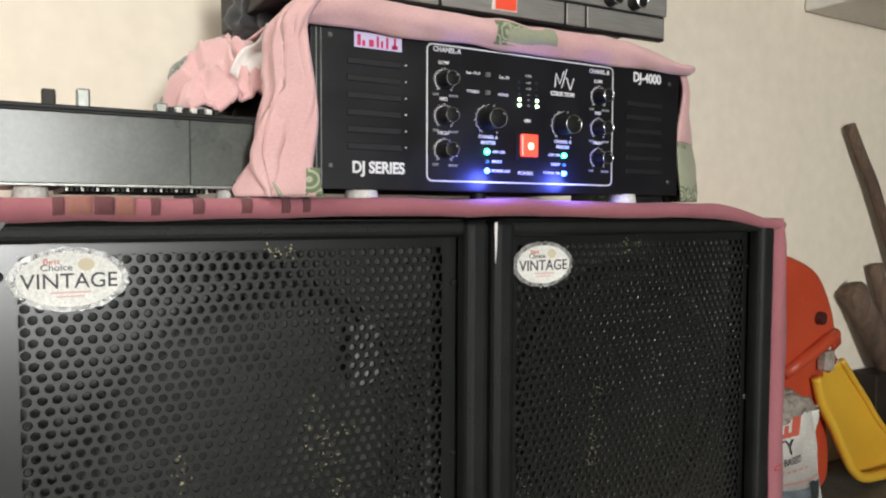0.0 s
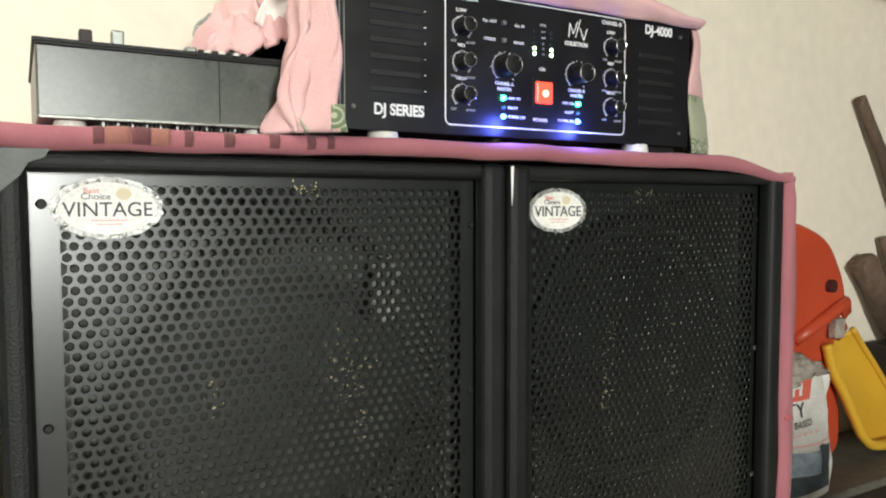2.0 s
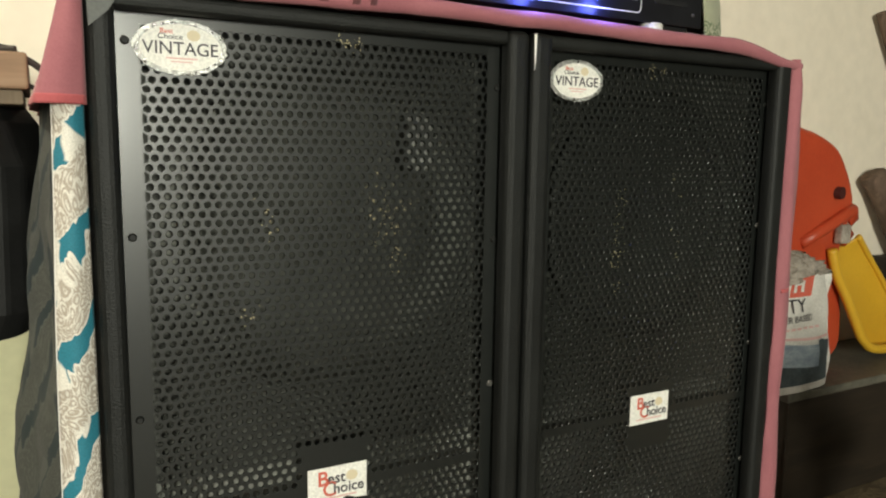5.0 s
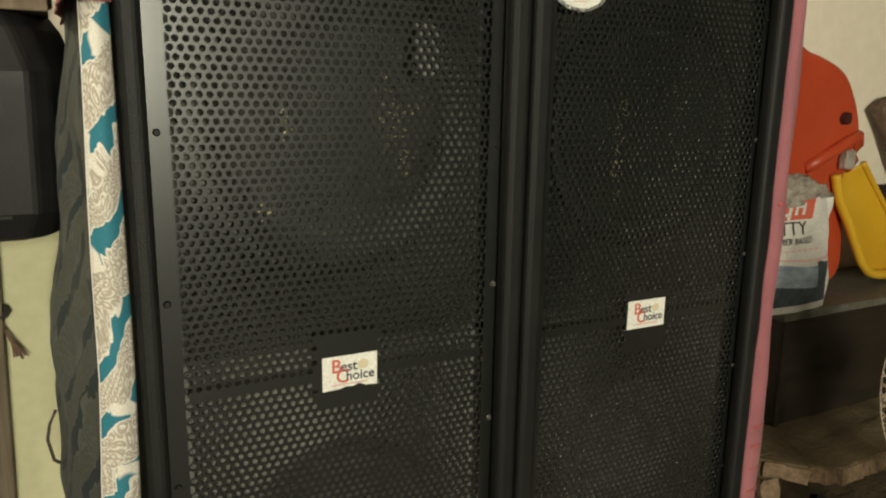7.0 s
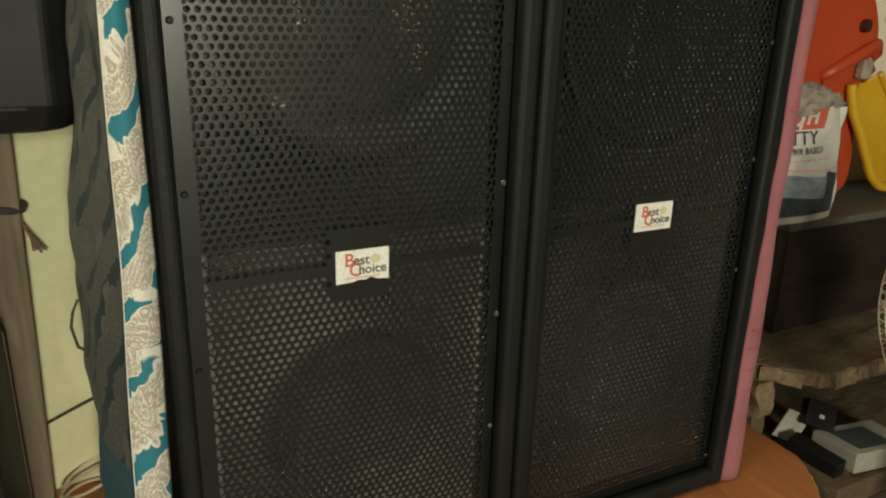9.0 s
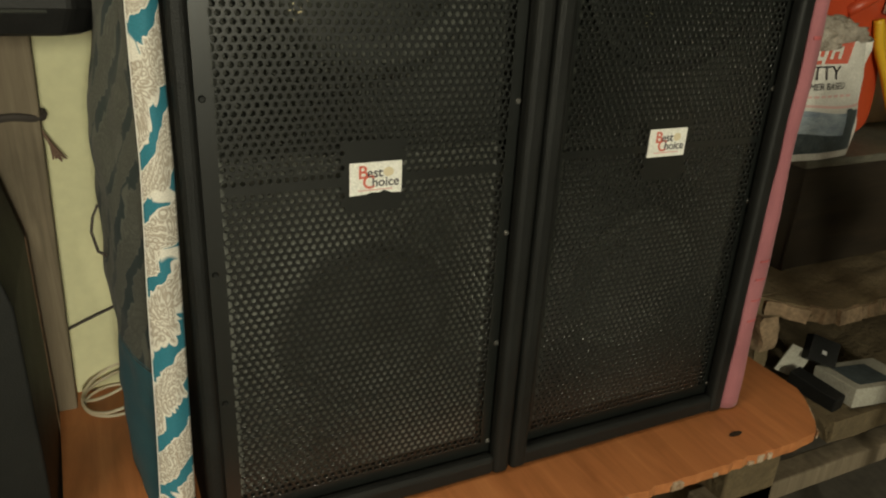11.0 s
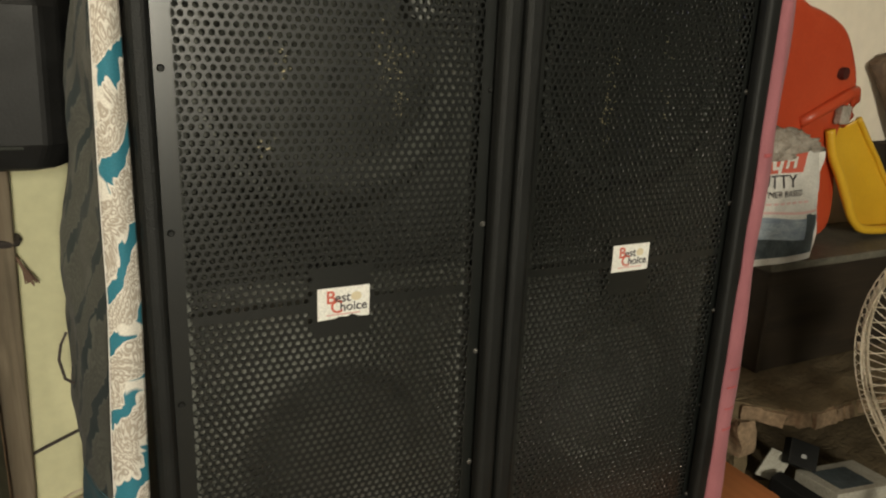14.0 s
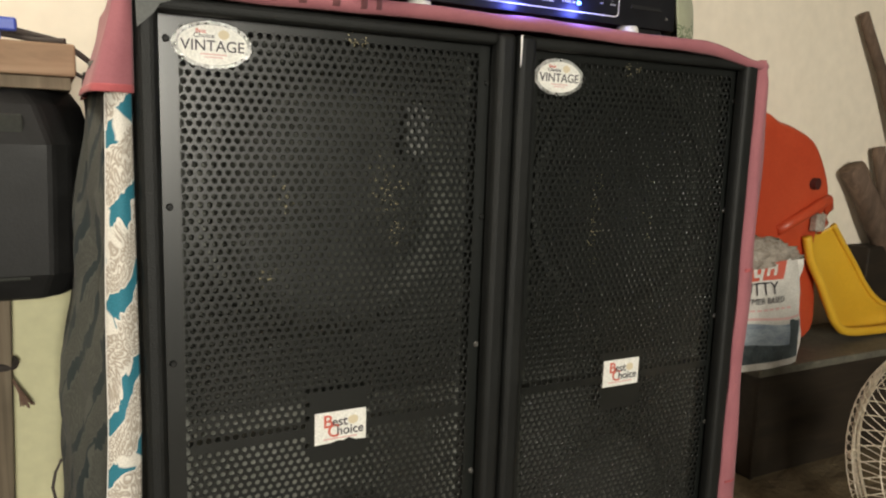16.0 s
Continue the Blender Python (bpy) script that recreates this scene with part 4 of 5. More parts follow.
def knob(x, z, r, depth, ticks, a0, a1):
    """A black knob with a bright skirt ring, a pointer and a printed scale of ticks."""
    kb = part("knob", cyl((x, AY - 0.0002, z), (0, -1, 0), r, depth, 32, r * 0.9, 0.0008), M_black_plastic, amp, "black rotary knob", True)
    ring = [(x + r * 0.93 * math.cos(a * math.pi / 18), AY - depth + 0.0002, z + r * 0.93 * math.sin(a * math.pi / 18)) for a in range(36)]
    part("knob_ring", tube(ring, 0.00045, 6, True), M_chrome, kb)
    part("pointer", cyl((x + r * 0.55, AY - depth, z + r * 0.45), (0, -1, 0), 0.0006, 0.0004, 8), M_white_print, kb)
    R = r * 1.42
    for i in range(ticks):
        a = radians(a0 + (a1 - a0) * i / (ticks - 1))
        c, s = math.cos(a), math.sin(a)
        w = 0.00035
        ln = 0.0013 if i % 5 else 0.0022
        pts = [(x + R * c - w * s, z + R * s + w * c), (x + R * c + w * s, z + R * s - w * c), (x + (R + ln) * c + w * s, z + (R + ln) * s - w * c), (x + (R + ln) * c - w * s, z + (R + ln) * s + w * c)]
        part("scale_tick", flat(pts, AY - 0.0003, 0.0002), M_white_print, amp)
    arc = [(x + R * 0.97 * math.cos(radians(t)), AY - 0.0004, z + R * 0.97 * math.sin(radians(t))) for t in range(100, 241, 10)]
    part("scale_arc", tube(arc, 0.0003, 4), M_white_print, amp)


for cx, sgn in ((-0.0475, 1), (0.1550, 1)):
    for z, name in ((1.6035, "LOW"), (1.5665, "MID"), (1.5315, "HIGH")):
        knob(cx, z, 0.0078, 0.017, 21, -50, 230)
        T(name, cx - 0.001, z + 0.0178, 0.0052)
        T("CUT", cx - 0.0100, z - 0.0150, 0.0034, m=M_grey_print)
        T("BOOST", cx + 0.0105, z - 0.0155, 0.0034, m=M_grey_print)
for cx, name in ((0.0050, "CHANEL-A"), (0.1035, "CHANEL-B")):
    knob(cx, 1.5665, 0.0110, 0.019, 13, -50, 230)
    T(name, cx, 1.5480, 0.0052, width=0.95)
    T("MASTER", cx, 1.5420, 0.0052, width=0.95)
for x, z, s in ((-0.0135, 1.6145, "Equ. OUT"), (0.0245, 1.6135, "Equ. IN"), (-0.0135, 1.5950, "STEREO"), (0.0235, 1.5945, "MONO")):
    T(s, x, z, 0.0042)
for z in (1.6140, 1.5950):
    sw = part("slide_switch", box(-0.0005, 0.0115, AY - 0.0006, AY + 0.0005, z - 0.0028, z + 0.0028, 0.0004, 1), M_black_plastic, amp)
    part("switch_nub", box(0.0005, 0.0055, AY - 0.004, AY, z - 0.0022, z + 0.0022, 0.0005, 1), M_dull_metal, sw)
T("LEVEL", 0.0560, 1.6180, 0.0034, m=M_grey_print)
for i, z in enumerate((1.6105, 1.6040, 1.5975, 1.5915, 1.5855)):
    for x in (0.0445, 0.0675):
        part("level_led", cyl((x, AY, z), (0, -1, 0), 0.0019, 0.0016, 12, 0.0014), M_led_level if i > 2 else M_level_off, amp)
    T(("CLIP", "-0 dB", "-6", "-9", "-15")[i], 0.0560, z, 0.0030, m=M_grey_print)
T("ON", 0.0550, 1.5685, 0.0050)
T("POWER", 0.0530, 1.5105, 0.0056)
rk = part("rocker_switch", box(0.0400, 0.0690, AY - 0.0025, AY + 0.001, 1.5240, 1.5575, 0.001, 1), M_black_plastic, amp, "lit red power rocker")
part("rocker", box(0.0440, 0.0655, AY - 0.0062, AY - 0.002, 1.5290, 1.5535, 0.0015, 2), M_rocker, rk)
part("rocker_lamp", cyl((0.0555, AY - 0.0061, 1.5405), (0, -1, 0), 0.0040, 0.0004, 16), M_rocker_hot, rk)
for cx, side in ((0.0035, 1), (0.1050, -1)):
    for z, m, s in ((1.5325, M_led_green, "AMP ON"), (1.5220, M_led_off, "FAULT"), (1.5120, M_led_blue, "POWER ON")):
        r = 0.0022 if m is M_led_off else 0.0031
        part("indicator_lamp", cyl((cx, AY, z), (0, -1, 0), r, 0.0032, 16, r * 0.7, 0.0004), m, amp, smooth=True)
        T(s, cx + side * (0.0065 if side > 0 else 0.0055), z, 0.0042, align='LEFT' if side > 0 else 'RIGHT')
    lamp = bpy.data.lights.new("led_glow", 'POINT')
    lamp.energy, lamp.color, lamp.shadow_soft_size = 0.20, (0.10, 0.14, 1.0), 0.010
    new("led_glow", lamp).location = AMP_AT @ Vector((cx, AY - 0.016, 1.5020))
amp.matrix_world = AMP_AT

# ---- pink patterned cloth over the amplifier ----
wrap = thing("amplifier_cloth", "pink printed cotton cloth draped over the amplifier", "cloth")


def over_top(u, v):
    x = -0.194 + u * 0.487
    roof = 1.6700 + 0.004 * (x + 0.2) - 0.020 * min(1.0, max(0.0, (x - 0.17) / 0.10)) ** 2 - 0.010 * max(0.0, (-0.150 - x) / 0.045) ** 2 + 0.006 * math.exp(-((x + 0.15) / 0.04) ** 2) + wob(x, 0.0, 2, 30, 0.003)
    if v < 0.3:
        a = v / 0.3
        low = 1.6420 + wob(x, 4.0, 0, 16, 0.0035)
        y = -0.010 - 0.010 * math.sin(a * math.pi * 0.9) - 0.004 * math.sin(x * 90 + 3 * a) * a * (1 - a) * 2
        return Vector((x, y, low + (roof - low) * a + wob(x, a, 5, 20, 0.0015)))
    k = (v - 0.3) / 0.7
    y = -0.013 + k * 0.32
    return Vector((x, y, max(1.6472, roof - 0.0012 + wob(x, y, 2, 18, 0.0015))))


cloth_part("top_drape", sheet(70, 40, over_top), M_pink_pat, wrap, thick=0.004)


def left_fall(u, v):
    """Gathered folds falling at the open side of the amplifier and pooling on the cloth below."""
    z = 1.662 - v * 0.181
    puff = 0.018 + 0.004 * math.sin(v * 3.0) + 0.085 * max(0.0, v - 0.45) ** 1.25
    a = u * math.pi * 1.12
    fold = 0.011 * noise.noise(Vector((u * 7.5 + 0.8 * v, v * 1.6, 2.2))) + 0.008 * noise.noise(Vector((u * 16 - 1.2 * v, v * 3.0, 7.1))) - 0.011 * abs(noise.noise(Vector((u * 9 + 1.5 * v, v * 2.2, 4.4)))) + 0.010 * max(0.0, math.sin((v - 0.45) * 6.0)) * math.sin(u * 9) + 0.006 * (1 - 2 * abs(math.sin(u * 10 + 1.6 * v + 1.2 * noise.noise(Vector((v * 3, u * 2, 1))))))
    x = -0.1960 - (puff + fold) * math.sin(a) - 0.004 * math.sin(v * 9 + u * 4) * v
    y = -0.014 - 0.013 * math.cos(a) * (0.6 + v) + 0.09 * u * u + fold * 0.9
    if v < 0.16:
        k = 1 - v / 0.16
        x += k * k * 0.014
    return Vector((x, y, z))


cloth_part("side_fall", sheet(60, 50, left_fall), M_pink_light, wrap, thick=0.003)


def left_hem(u, v):
    p = left_fall(0.02 + u * 0.22, 0.86 + v * 0.14)
    return p + Vector((0.008, -0.005, 0))


cloth_part("printed_hem", sheet(16, 8, left_hem), M_greenprint, wrap, "grey-green printed hem")


def right_fall(u, v):
    z = 1.650 - v * 0.168
    puff = 0.022 + 0.042 * math.sin(min(1, v * 1.6) * math.pi * 0.5)
    a = u * math.pi
    x = 0.286 + puff * math.sin(a) + 0.005 * math.sin(v * 8 + u * 3) + 0.003 * math.sin(u * 19 + v * 2)
    y = 0.012 - 0.016 * math.cos(a) + 0.16 * u * u + wob(x, z, 6.0, 25, 0.005)
    return Vector((x, y, z))


cloth_part("side_fall", sheet(36, 24, lambda u, v: right_fall(u, v * 0.55)), M_pink_light, wrap, thick=0.003)
cloth_part("printed_hem", sheet(36, 24, lambda u, v: right_fall(u, 0.55 + v * 0.45)), M_greenprint, wrap, "grey-green printed hem")
pp = part("printed_patch", sheet(12, 4, lambda u, v: over_top(0.405 + u * 0.16, 0.04 + v * 0.24) + Vector((0, -0.0028, 0))), M_greenprint, wrap, "printed flower patch")

wrap.matrix_world = AMP_AT

# ---- silver deck on top ----
deck = thing("audio_deck", "silver audio deck with black lower trim, resting on the draped amplifier", "audio deck")
part("case", box(-0.205, 0.238, -0.012, 0.27, 1.6750, 1.760, 0.002), M_black_plastic, deck)
part("face", box(-0.212, 0.2420, -0.020, -0.012, 1.6860, 1.765, 0.0015), M_silver, deck)
part("lower_trim", box(-0.208, 0.2385, -0.019, -0.010, 1.6575, 1.6855, 0.0012), M_black_plastic, deck)
for x0, x1 in ((-0.200, -0.070), (-0.066, 0.0860), (0.0895, 0.1150), (0.1185, 0.2360)):
    part("trim_panel", box(x0, x1, -0.0205, -0.018, 1.6605, 1.6830, 0.0008, 1), M_silver, deck)
part("display", flat(rect(-0.0080, 0.0230, 1.6640, 1.6795), -0.0205, 0.0006), M_white_rubber, deck)
for k in range(3):
    part("printed_bar", flat(rect(-0.0045 + k * 0.0088, 0.0042 + k * 0.0088, 1.6650, 1.6785), -0.0213, 0.0003), M_display, deck)
for x in (0.150, 0.186):
    kb = part("knob", cyl((x, -0.0200, 1.6950), (0, -1, 0), 0.0085, 0.016, 28, 0.0078, 0.001), M_black_plastic, deck, "black knob with chrome ring", True)
    part("knob_ring", tube([(x + 0.0080 * math.cos(a * math.pi / 14), -0.0355, 1.6950 + 0.0080 * math.sin(a * math.pi / 14)) for a in range(28)], 0.0007, 6, True), M_chrome, kb)
for x in (-0.18, 0.21):
    part("foot", cyl((x, 0.02, 1.6515), (0, 0, 1), 0.012, 0.007, 18), M_black_plastic, deck)

deck.matrix_world = pose(0.010, 0.004, 1.6525) @ pose(0, 0, 0, 0, -0.8, 0) @ pose(0, 0, -1.6575)

# ---- mixer box ----
mx = thing("audio_mixer", "flat black audio mixer box on white rubber feet, dusty front", "mixer")
part("case", box(-0.4345, -0.205, 0.020, 0.25, 1.4930, 1.5520, 0.0018), M_mixer, mx)
part("top_plate", box(-0.4365, -0.203, 0.017, 0.253, 1.5522, 1.5560, 0.001), M_black_plastic, mx)
part("panel_seam", box(-0.2905, -0.2897, 0.0190, 0.0205, 1.4940, 1.5510), M_cone, mx)
part("bottom_lip", box(-0.4335, -0.206, 0.0165, 0.022, 1.4915, 1.4945, 0.0008, 1), M_dull_metal, mx)
part("edge_strip", box(-0.4345, -0.2050, 0.0160, 0.0195, 1.5500, 1.5523, 0.0006, 1), M_black_plastic, mx)
for x, y in ((-0.410, 0.036), (-0.252, 0.036), (-0.41, 0.23), (-0.252, 0.23)):
    part("foot", cyl((x, y, 1.4790), (0, 0, 1), 0.0135, 0.0130, 26, 0.0122, 0.0012), M_white_rubber, mx, "white rubber foot", True)
for x0, x1 in ((-0.385, -0.335), (-0.325, -0.270)):
    for k in range(14):
        xx = x0 + (x1 - x0) * k / 13
        part("vent_rib", box(xx - 0.0011, xx + 0.0011, 0.030, 0.20, 1.4885, 1.4925), M_dull_metal if k % 3 == 0 else M_black_plastic, mx)
for x, y, h in ((-0.395, 0.055, 0.016), (-0.369, 0.060, 0.019), (-0.305, 0.07, 0.013), (-0.288, 0.08, 0.013), (-0.270, 0.07, 0.012), (-0.43, 0.1, 0.006)):
    part("fader_cap", box(x - 0.0052, x + 0.0052, y - 0.006, y + 0.006, 1.5562, 1.5562 + h, 0.0014, 2), M_dull_metal if abs(x + 0.395) > 0.01 else M_darkwood, mx, "worn fader cap")
for k in range(7):
    x = -0.300 + k * 0.0065
    part("push_key", box(x - 0.0024, x + 0.0024, 0.045, 0.055, 1.5562, 1.5640, 0.0006, 1), M_white_rubber if k % 2 else M_black_plastic, mx)


mx.location = (0.003, -0.002, -0.0175)


def crumple(name, c, size, seed, material, label, category, rough=0.35, freq=3.0, sub=4, spike=0.0):
    """A heap of crumpled cloth: a rounded lump pushed into folds, flat below."""
    b = bmesh.new()
    bmesh.ops.create_icosphere(b, subdivisions=sub, radius=1)
    for v in b.verts:
        d = v.co.normalized()
        f = 1 + rough * noise.noise(d * freq + Vector((seed, 0, 0))) + rough * 0.6 * abs(noise.noise(d * freq * 2.4 + Vector((0, seed, 0)))) + spike * noise.noise(d * 9 + Vector((seed, seed, 0)))
        p = d * f
        v.co = Vector((c[0] + p.x * size[0], c[1] + p.y * size[1], max(c[2] + p.z * size[2], c[2] - size[2] * 0.86)))
    for f in b.faces:
        f.smooth = True
    ob = part(name, b, material, None, smooth=True)
    ob.location = (0.0, 0.0, -0.018)
    return tagged(ob, label, category)


def heap(u, v):
    """A cloth thrown in a heap: a mound broken into sharp-backed folds."""
    x, y = -0.274 + 0.095 * u, 0.065 + 0.20 * v
    m = max(0.0, 1 - ((u - 0.60) / 0.62) ** 2) * max(0.0, 1 - ((v - 0.55) / 0.6) ** 2)
    q = Vector((u * 3.4 + 1.2 * v, v * 2.8, 0.4))
    r1 = 1 - abs(noise.noise(q * 1.3)) * 2.2
    r2 = 1 - abs(noise.noise(q * 2.9 + Vector((4, 1, 0)))) * 2.0
    z = 1.5575 + 0.060 * m ** 0.8 + m ** 0.5 * (0.030 * r1 + 0.016 * r2)
    return Vector((x + 0.012 * noise.noise(q * 2 + Vector((9, 0, 0))), y, max(1.557, z)))


tagged(cloth_part("crumpled_cloth", sheet(70, 70, heap), M_pink_pat, None, thick=0.003), "crumpled pink printed cloth heaped on the mixer", "cloth").location = (0.0, 0.0, -0.0175)
crumple("crumpled_cloth", (-0.226, 0.262, 1.578), (0.038, 0.045, 0.070), 4.2, M_greycloth, "grey speckled cloth bundle behind the mixer", "cloth", 0.3, 3.0)
crumple("black_cloth", (-0.160, 0.190, 1.685), (0.040, 0.040, 0.040), 8.3, M_blackcloth, "black cloth bundle on the heaped cloths", "cloth", 0.4, 2.6)
def white_strap(u, v):
    p = Vector((-0.224, 0.085, 1.600)).lerp(Vector((-0.188, 0.080, 1.652)), u)
    return p + Vector((0.022 * (v - 0.5), 0.004 * math.sin(v * 5), -0.012 * (v - 0.5) + 0.006 * math.sin(u * 6)))


ws_me = sheet(16, 8, white_strap)
tagged(cloth_part("white_cloth", ws_me, M_whitecloth, None), "folded white cloth strip lying on the pink heap", "cloth").location = (0.0, 0.0, -0.0175)

# ---- left of the bench: post, hanging speaker, dark cabinet ----
post = thing("wooden_post", "weathered grey-brown wooden post by the wall", "post")
pb = box(-0.036, 0.036, -0.02, 0.02, 0.0, 1.082, 0.003)
for v in pb.verts:
    k = v.co.z / 1.082
    v.co.x += -0.674 + 0.032 * k
    v.co.y += 0.425
part("board", pb, M_oldwood, post)
part("binding", tube([(-0.646 + 0.040 * math.cos(a), 0.425 + 0.025 * math.sin(a), 0.944 + 0.003 * math.sin(3 * a)) for a in [i * 0.314 for i in range(20)]], 0.006, 8, True), M_cord, post, "dark cord tied round the post")
rt = random.Random(6)
for i in range(26):
    e = Vector((-0.594 + rt.gauss(0, 0.0035), 0.418 + rt.gauss(0, 0.004), 0.878 + rt.uniform(-0.008, 0.008)))
    part("rope_strand", tube([(-0.613, 0.418, 0.924), (-0.603, 0.417 + rt.uniform(-.003, .003), 0.902 + rt.uniform(-.004, .004)), e], 0.0013, 5), M_rope, post, "frayed brown rope end")

ws = thing("wall_speaker", "black moulded loudspeaker with angled sides on a wooden post", "loudspeaker")
wsb = bmesh.new()
plan = [(-0.90, 0.215), (-0.552, 0.215), (-0.530, 0.232), (-0.498, 0.325), (-0.498, 0.40), (-0.90, 0.40)]
lv = [(1.084, 0.012), (1.088, 0.004), (1.118, -0.006), (1.285, -0.010), (1.335, 0.006), (1.353, 0.018)]
rows_ = [[wsb.verts.new((px + (-(inset) if i in (1, 2, 3, 4) else 0), py + (inset if i in (0, 1, 2) else 0), z)) for i, (px, py) in enumerate(plan)] for z, inset in lv]
for A, B in zip(rows_, rows_[1:]):
    for i in range(len(plan)):
        wsb.faces.new((A[i], A[(i + 1) % 6], B[(i + 1) % 6], B[i]))
wsb.faces.new(list(reversed(rows_[0])))
wsb.faces.new(rows_[-1])
bmesh.ops.bevel(wsb, geom=[e for e in wsb.edges if abs(e.verts[0].co.z - e.verts[1].co.z) > 0.01], offset=0.006, segments=2, profile=0.5, affect='EDGES')
part("case", wsb, M_black_plastic, ws)
part("front_grille", box(-0.88, -0.573, 0.2095, 0.2145, 1.112, 1.322, 0.002), M_cone, ws)
for k, z in enumerate((1.245, 1.225, 1.205)):
    part("cable_tail", tube([(-0.502, 0.33, z), (-0.490, 0.325, z + 0.004), (-0.480, 0.32, z - 0.004 * k)], 0.003, 6), M_cord, ws)
wb = thing("wooden_block", "rough brown wooden box lid lying on the black speaker", "wooden box")
part("board", box(-0.90, -0.511, 0.215, 0.40, 1.3705, 1.4110, 0.003), M_boxwood, wb)
part("board", box(-0.90, -0.517, 0.225, 0.39, 1.3540, 1.3700, 0.002), M_oldwood, wb)
cb = thing("cable_bundle", "dark cables with a blue plug lying on the wooden box", "cable")
part("cable", tube([(-0.72, 0.26, 1.452), (-0.66, 0.255, 1.463), (-0.60, 0.25, 1.450), (-0.545, 0.25, 1.439), (-0.518, 0.26, 1.425), (-0.498, 0.27, 1.410), (-0.487, 0.29, 1.385)], 0.0042, 8), M_cord, cb)
part("cable", tube([(-0.68, 0.28, 1.440), (-0.61, 0.27, 1.445), (-0.565, 0.24, 1.437), (-0.535, 0.225, 1.437)], 0.0035, 8), M_cord, cb)
part("cable", tube([(-0.525, 0.255, 1.400), (-0.508, 0.26, 1.392), (-0.498, 0.27, 1.365), (-0.495, 0.29, 1.33)], 0.0028, 8), M_cord, cb)
part("plug", box(-0.612, -0.588, 0.242, 0.258, 1.446, 1.463, 0.003), M_blue, cb, "blue plastic plug")
part("plug", box(-0.618, -0.606, 0.238, 0.25, 1.434, 1.450, 0.002), M_blue, cb, "blue plastic plug")
cb.location = (0.013, 0.0, -0.022)
dc = thing("dark_cabinet", "black wooden cabinet with a worn pale edge", "cabinet")
cbx = box(-1.25, -0.654, 0.10, 0.36, 0.0, 0.93, 0.003)
bmesh.ops.bisect_plane(cbx, geom=list(cbx.verts) + list(cbx.edges) + list(cbx.faces), plane_co=(0, 0, 0.78), plane_no=(0, 0, 1))
for v in cbx.verts:
    v.co.x -= 0.22 * max(0.0, v.co.z - 0.78)
part("body", cbx, M_cabinet, dc)
edge = box(-0.6555, -0.6525, 0.3585, 0.3615, 0.02, 0.775, 0.0005, 1)
part("worn_edge", edge, M_boxwood, dc, "worn pale edge")
rp = part("wall_rope", tube([(-0.72, 0.452, 0.524), (-0.66, 0.450, 0.547), (-0.60, 0.452, 0.572), (-0.49, 0.452, 0.616)], 0.0028, 8), M_cord)
tagged(rp, "thin dark cord stretched along the wall", "cord")
coil = thing("wire_coil", "loose coil of cream cable on the bench by the wall", "cable")
for k, (r, zz, off) in enumerate(((0.052, 0.0, 0.0), (0.060, 0.012, 0.006), (0.047, 0.024, -0.004))):
    part("cable_loop", tube([(-0.562 + off + r * math.cos(a), 0.400 + r * 0.95 * math.sin(a), BENCH_Z + 0.006 + zz * 0.6 + 0.02 * (1 + math.sin(a + k)) * (k > 0)) for a in [i * 2 * math.pi / 28 for i in range(28)]], 0.0028, 6, True), M_wire, coil)

# ---- masonry shelf, box and clutter at the other end ----
sh = thing("masonry_shelf", "crumbling mortar shelf with a broken front edge", "shelf")


def rough_block(x0, x1, y0, y1, z0, z1, seed, amp_, n=12):
    b = box(x0, x1, y0, y1, z0, z1)
    bmesh.ops.subdivide_edges(b, edges=list(b.edges), cuts=n, use_grid_fill=True)
    for v in b.verts:
        v.co += Vector((wob(v.co.x, v.co.y + seed, v.co.z, 25, amp_), wob(v.co.x + seed, v.co.y, v.co.z, 22, amp_), wob(v.co.x, v.co.y, v.co.z + seed, 24, amp_ * 0.6)))
    return b


slab = rough_block(0.690, 2.2, 0.036, WALL_Y - 0.006, 0.515, 0.552, 1.0, 0.010, 22)
for v in slab.verts:
    v.co.y = max(v.co.y, 0.128 - 0.95 * (v.co.x - 0.70) + wob(v.co.x, v.co.z, 3, 40, 0.008))
part("slab", slab, M_masonry, sh)
part("pier", rough_block(0.70, 0.745, 0.125, 0.40, 0.0, 0.520, 2.0, 0.010), M_masonry, sh)
part("pier", rough_block(1.55, 1.70, 0.06, 0.40, 0.0, 0.522, 3.0, 0.010), M_masonry, sh)
part("lower_ledge", rough_block(0.75, 2.2, -0.06, WALL_Y - 0.006, 0.30, 0.352, 6.0, 0.008, 18), M_masonry, sh)
rr2 = random.Random(12)
x = 0.700
while x < 1.12:
    # pale broken plaster along the slab's front edge, in uneven flat pieces
    ln, drop = rr2.uniform(0.022, 0.060), rr2.uniform(0.012, 0.032)
    b = rough_block(0, ln, -0.005, 0.006, -drop, 0.004, x * 40, 0.007, 5)
    slope = -44 if x < 0.78 else 0
    front = max(0.036, 0.126 - 0.95 * (x - 0.70))
    bmesh.ops.transform(b, matrix=pose(x, front, 0.548 - rr2.uniform(0.0, 0.006), rr2.uniform(-12, 18), rr2.uniform(-5, 5), slope + rr2.uniform(-10, 10)), verts=b.verts)
    part("mortar_lump", b, M_rubble, sh)
    x += ln * (0.72 if slope else 1.0) * rr2.uniform(0.8, 1.15)
part("mortar_lump", rough_block(0.690, 0.735, 0.11, 0.17, 0.435, 0.516, 4.0, 0.012, 6), M_rubble, sh)

